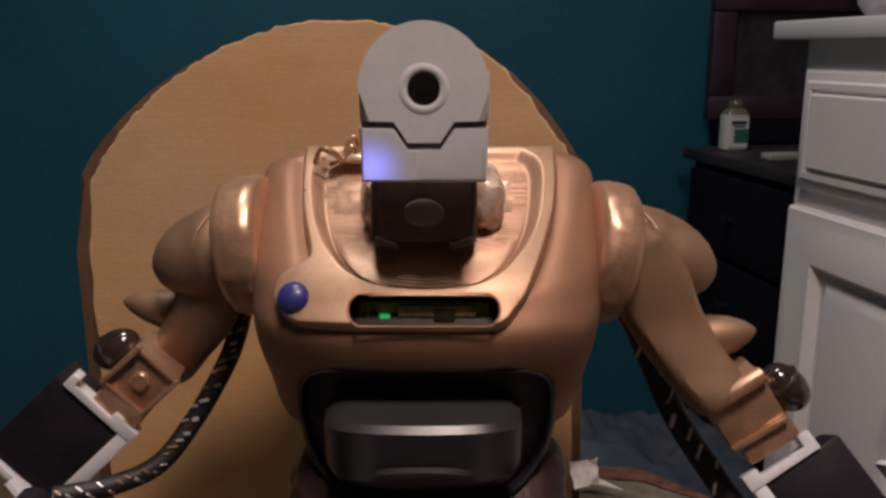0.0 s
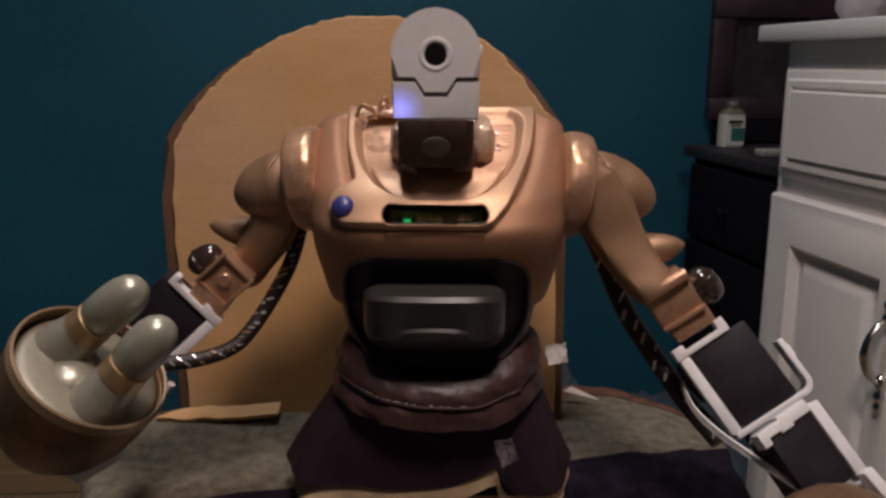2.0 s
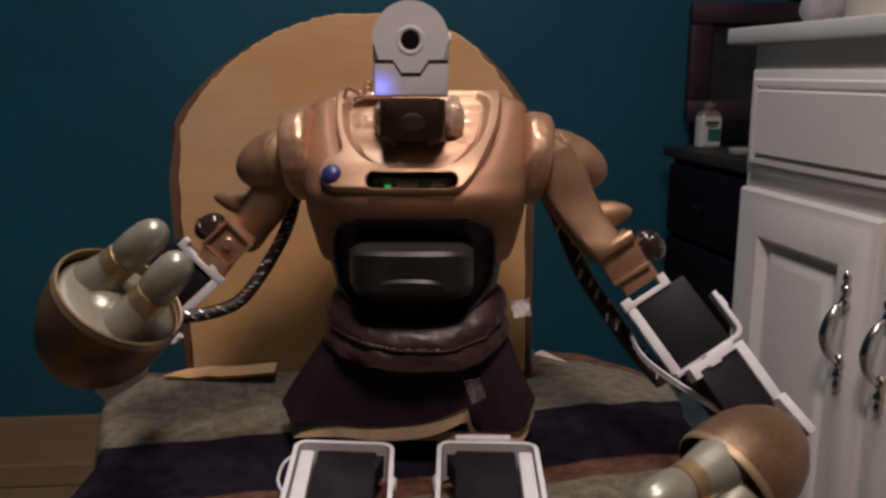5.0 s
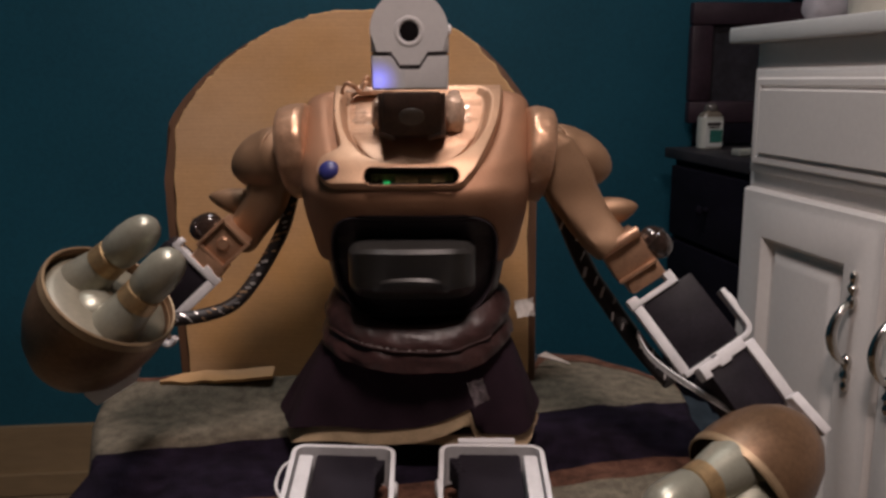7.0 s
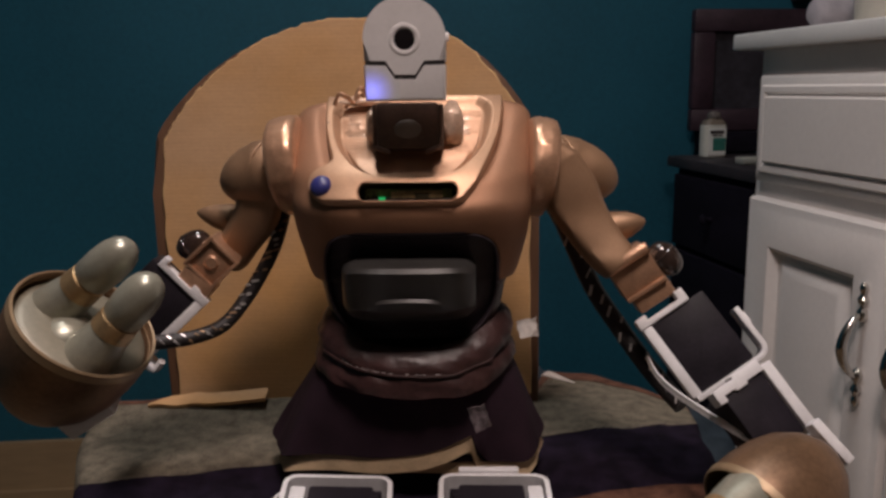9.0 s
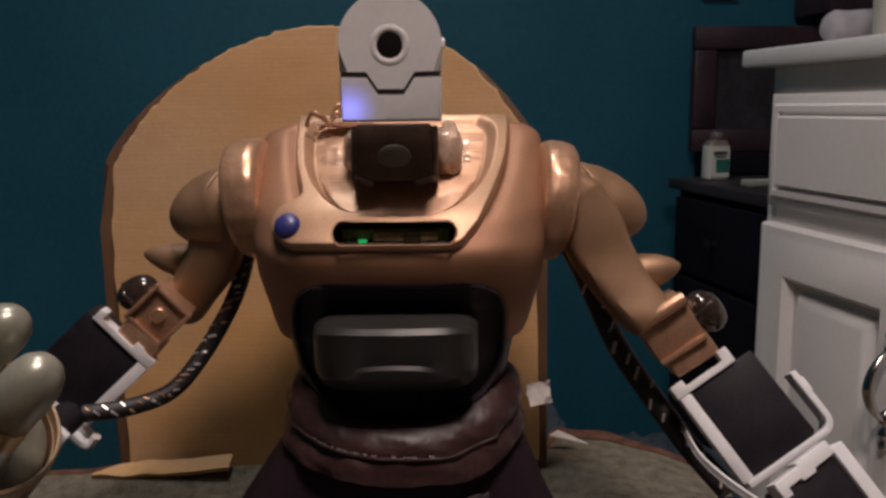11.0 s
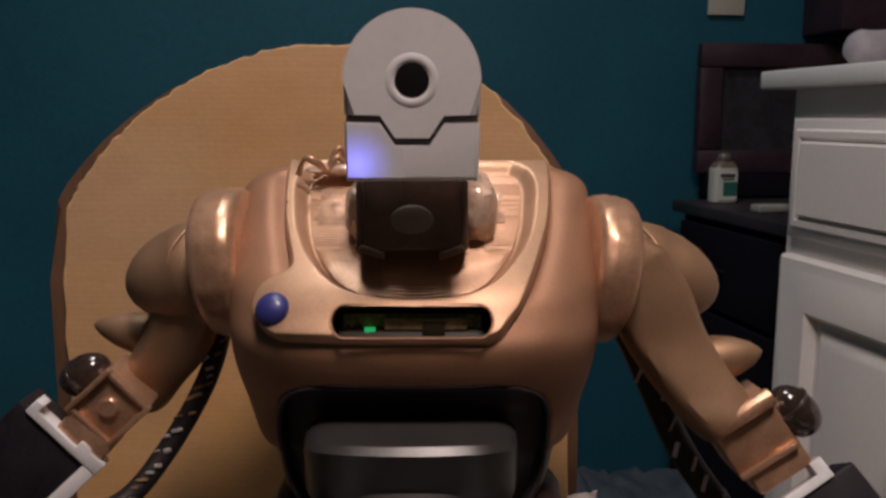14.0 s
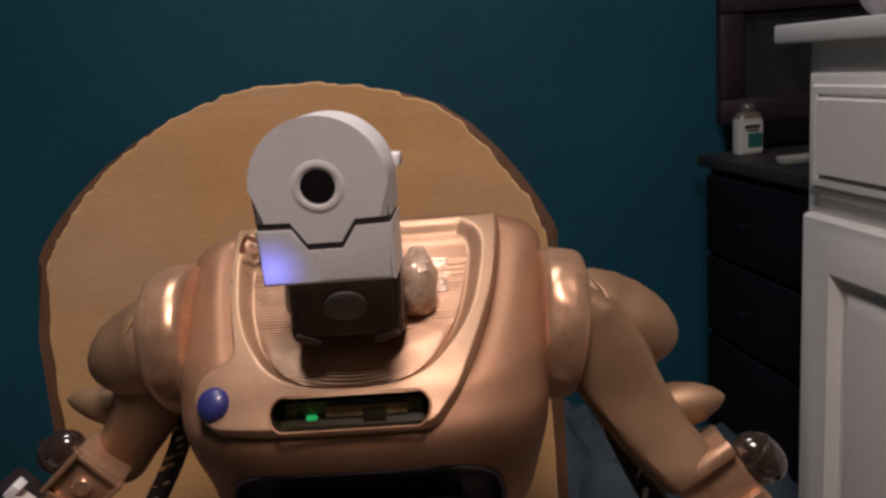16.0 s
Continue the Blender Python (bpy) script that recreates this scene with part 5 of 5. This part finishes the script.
part("bracket_end", slab((0.1590, 0.2270, 0.7190), (0.80, 0.38, 0.36), (0.62, -0.36, -0.70), [(-0.0165, -0.0163), (-0.0165, -0.0205), (-0.0040, -0.0205), (-0.0040, -0.0220), (0.0128, -0.0220), (0.0128, -0.0163), (0.0020, -0.0163), (0.0020, -0.0150), (-0.0055, -0.0150), (-0.0055, -0.0163), (-0.0120, -0.0163), (-0.0120, -0.0135), (-0.0165, -0.0135)], -0.0055, 0.0017), BRACKET, robot, "white toothed bracket end")
part("bracket_plate", obox((0.1810, 0.2080, 0.7130), (0.62, -0.36, -0.70), (0.80, 0.38, 0.36), 0.0225, 0.0052, 0.0070, 0.0008), BRACKET, robot, "white plastic bracket plate")
part("bracket_plate", obox((0.1700, 0.2120, 0.7085), (0.80, 0.38, 0.36), (0.62, -0.36, -0.70), 0.022, 0.0045, 0.008, 0.0010), BRACKET, robot, "white plastic bracket plate")


# ---- claws ----
def claw(c, axis, up, fingers, label_, size=1.0, deep=0.0015):
    """A bronze cup with silver-grey fingers."""
    c, a = Vector(c), Vector(axis).normalized()
    R, D = 0.0272 * size, 0.050 * size
    prof = [(0.36, R * 0.945), (0, R * 0.972), (0, R), (0.06, R * 1.005), (0.25, R * 0.99), (0.45, R * 0.93), (0.65, R * 0.80), (0.82, R * 0.58), (0.94, R * 0.30), (1, 0.002)]
    cup = part("claw_cup", spin(c, c - a * D, prof, 56, 1.0, up), CUP, robot, label_, angle=50)
    part("cup_rim", spin(c + a * 0.0010, c - a * 0.003, [(0.1, R * 0.955), (0, R * 0.975), (0.15, R * 0.998), (1, R * 1.010), (1.0, R * 0.955)], 56, 1.0, up, caps=False), CUPRIM, cup, "gold edge of the cup")
    part("palm", spin(c - a * 0.0200, c - a * deep, [(0, R * 0.94), (0.80, R * 0.94), (0.88, R * 0.90), (0.95, R * 0.78), (0.985, R * 0.5), (1, R * 0.2)], 48, 1.0, up), PALM, cup, "silver-grey palm inside the cup")
    m0, m1 = (Vector(fingers[0][i]).lerp(Vector(fingers[1][i]), 0.5) for i in (0, 1))
    part("finger_web", ball(m0.lerp(m1, 0.10), 0.0120 * size, 24, (1, 1, 0.85)), FINGER, cup, "silver-grey web between the fingers")
    for p0, p1, r in fingers:
        p0, p1 = Vector(p0), Vector(p1)
        L_ = (p1 - p0).length
        f = part("finger", spin(p0, p1, [(0, r * 1.50), (0.08, r * 1.46), (0.2, r * 1.34), (0.34, r * 1.18), (0.45, r * 1.02), (0.58, r * 0.92), (0.60, r * 1.02), (0.74, r * 1.06), (0.85, r * 1.0), (0.92, r * 0.84), (0.965, r * 0.60), (0.99, r * 0.32), (1, r * 0.06)], 32), FINGER, robot, "silver-grey painted finger", angle=60)
        part("finger_band", spin(p0.lerp(p1, 0.44), p0.lerp(p1, 0.575), [(0, r * 0.98), (0.06, r * 1.065), (0.5, r * 1.03), (0.94, r * 1.01), (1, r * 0.90)], 32), BRASS, f, "gold band round the finger")
    return cup


claw((-0.1208, 0.1560, 0.7848), (0.60, -0.22, 0.77), (0, 0, 1),
     [((-0.1420, 0.1610, 0.7825), (-0.1000, 0.1535, 0.8150), 0.0073), ((-0.1230, 0.1480, 0.7675), (-0.0892, 0.1455, 0.8045), 0.0074)], "dull bronze claw cup turned upwards")
part("wrist_plate", slab((-0.1400, 0.2450, 0.7400), (1, 0, 0), (0, 0, 1), [(-0.0008, 0.0105), (0.0062, 0.0032), (0.0040, 0.0008), (-0.0052, -0.0120), (-0.0075, -0.0100), (-0.0012, 0.0010)], -0.002, 0.002), BRACKET, robot, "white plastic wrist plate")
part("claw_mount", obox((-0.1290, 0.170, 0.7440), (0.80, -0.1, 0.52), (-0.4, -0.3, 0.8), 0.023, 0.0085, 0.010, 0.001), BRACKET, robot, "white plate under the cup")
part("claw_arm", tube([(-0.150, 0.280, 0.738), (-0.150, 0.245, 0.738), (-0.142, 0.205, 0.744), (-0.135, 0.185, 0.750)], [0.007, 0.007, 0.007, 0.008], 12, 4), BLACK, robot)
claw((0.1402, 0.1800, 0.6909), (-0.76, -0.45, -0.42), (0, 0, 1),
     [((0.1444, 0.1800, 0.7044), (0.0932, 0.1460, 0.6950), 0.0098), ((0.1464, 0.1720, 0.6890), (0.1119, 0.1420, 0.6797), 0.0094)], "dull bronze claw cup hanging low", 0.98, 0.012)

# ---- cables ----
def cable(points, r, flecks, label_, seed, fleck_mat, big=1.0):
    c = part("arm_cable", tube(points, r, 14, 10), CABLE, robot, label_)
    rnd = random.Random(seed)
    pts = [Vector(p) for p in points]
    for k in range(flecks):
        f = (k + 0.5) / flecks * (len(pts) - 1)
        i = min(int(f), len(pts) - 2)
        p = pts[i].lerp(pts[i + 1], f - i)
        tan = (pts[i + 1] - pts[i]).normalized()
        out = Vector((rnd.uniform(-0.9, 0.9), -1, rnd.uniform(-0.3, 0.9)))
        out = (out - tan * tan.dot(out)).normalized()
        m_ = fleck_mat if big > 1 or rnd.random() < 0.55 else COPPERFLECK
        part("wrap_turn", obox(p + out * r * 0.86, (tan + out.cross(tan) * 0.9), out.cross(tan) - tan * 0.9, big * rnd.uniform(0.0006, 0.0015), big * r * rnd.uniform(0.5, 1.1), r * 0.5, 0.0002, 1), m_, c)
    return c


cable([(-0.0800, 0.327, 0.803), (-0.0835, 0.323, 0.788), (-0.0894, 0.320, 0.774), (-0.1009, 0.315, 0.7547), (-0.1124, 0.305, 0.7412), (-0.1279, 0.296, 0.7366), (-0.1473, 0.288, 0.7361)], 0.0040, 34, "black spiral-wrapped cable with worn flecks", 3, FLECK)
cable([(0.0700, 0.325, 0.806), (0.0770, 0.320, 0.7936), (0.0918, 0.311, 0.7604), (0.1054, 0.301, 0.7395), (0.1200, 0.287, 0.7195), (0.1330, 0.270, 0.7060)], 0.0050, 18, "black spiral-wrapped cable with worn flecks", 5, FLECK, 1.15)
for k in range(3):
    o = 0.0013 * (k - 1)
    part("wire", tube([(0.1165, 0.280, 0.7290 + o), (0.1195, 0.270, 0.7225 + o), (0.1264, 0.2550, 0.7178 + o), (0.1416, 0.2350, 0.7115 + o), (0.1560, 0.2180, 0.7060 + o)], 0.0006, 8, 6), WIREW if k != 1 else FLECK, robot, "thin white wire")


# ---- legs ----
def u_bracket(c, u, v, half, length, tall, thick, rad=0.006):
    """A plate bent to a U: across the back, round two corners and forward on both sides."""
    u, v, w = basis(u, v)
    path = [(-half, length)]
    for k in range(7):
        th = math.pi + (math.pi / 2) * k / 6
        path.append((-half + rad + rad * math.cos(th), rad + rad * math.sin(th)))
    path += [(-a_, b_) for a_, b_ in path[::-1]]
    rows = []
    for i, (a_, b_) in enumerate(path):
        p0, p1 = path[max(0, i - 1)], path[min(len(path) - 1, i + 1)]
        tx, ty = p1[0] - p0[0], p1[1] - p0[1]
        ln = math.hypot(tx, ty)
        nx_, ny_ = -ty / ln * thick / 2, tx / ln * thick / 2
        o = Vector(c) + u * a_ + v * b_
        d = u * nx_ + v * ny_
        rows.append([o + d + w * tall / 2, o - d + w * tall / 2, o - d - w * tall / 2, o + d - w * tall / 2])
    return rings(rows)


def leg(x0, x1, yb, zt, spread, roll, wide_side):
    """A thigh: black servo in a white bent bracket, lying forward on the blanket."""
    c, half = (x0 + x1) / 2, (x1 - x0) / 2
    v = Vector((spread, -1, -0.10)).normalized()
    u = Vector((1, spread, roll)).normalized()
    back = Vector((c, yb, zt - 0.0115))
    w = u.cross(v)
    w = w if w.z > 0 else -w
    b = part("leg_servo", obox(back + v * 0.060 + u * (-0.0015 * wide_side), u, v, half * 2 - 0.0195, 0.108, 0.0200, 0.0016), BLACK, robot, "black servo box in the thigh")
    part("leg_bracket", u_bracket(back, u, v, half, 0.105, 0.0225, 0.0024), BRACKET, b, "white plastic bracket bent to a U")
    part("leg_side_block", obox(back + v * 0.060 + u * wide_side * (half - 0.0062) + w * 0.0004, u, v, 0.0075, 0.104, 0.0205, 0.0010), BRACKET, b, "white plastic side block")
    for i in range(4):
        part("servo_tooth", obox(back + v * (0.012 + 0.0035 * i) - u * wide_side * (half - 0.0065 - 0.0012 * i) + w * 0.004, u, v, 0.0050, 0.0034, 0.0120, 0.0004), BLACK, b)
    for k in (-1, 1):
        p = back + u * k * half + v * 0.024 + w * 0.001
        part("leg_screw", spin(p, p + u * k * 0.0030, [(0, 0.0044), (0.7, 0.0042), (1, 0.0030)], 18), BRACKET, b)
    return b


leg(-0.0685, -0.0175, 0.2465, 0.6800, 0.05, -0.05, -1)
leg(0.0085, 0.0600, 0.2465, 0.6805, 0.0, -0.01, 1)
part("wire_loop", tube([(-0.0690, 0.236, 0.6760), (-0.0730, 0.230, 0.6740), (-0.0738, 0.220, 0.6700), (-0.0700, 0.214, 0.6660)], 0.0008, 8, 6), WIREW, robot, "thin white wire loop")
part("leg_strip", obox((0.0320, 0.2490, 0.6805), (1, 0, 0), (0, 1, 0.1), 0.030, 0.0045, 0.0030, 0.0008), BRACKET, robot, "white plastic strip behind the thigh")
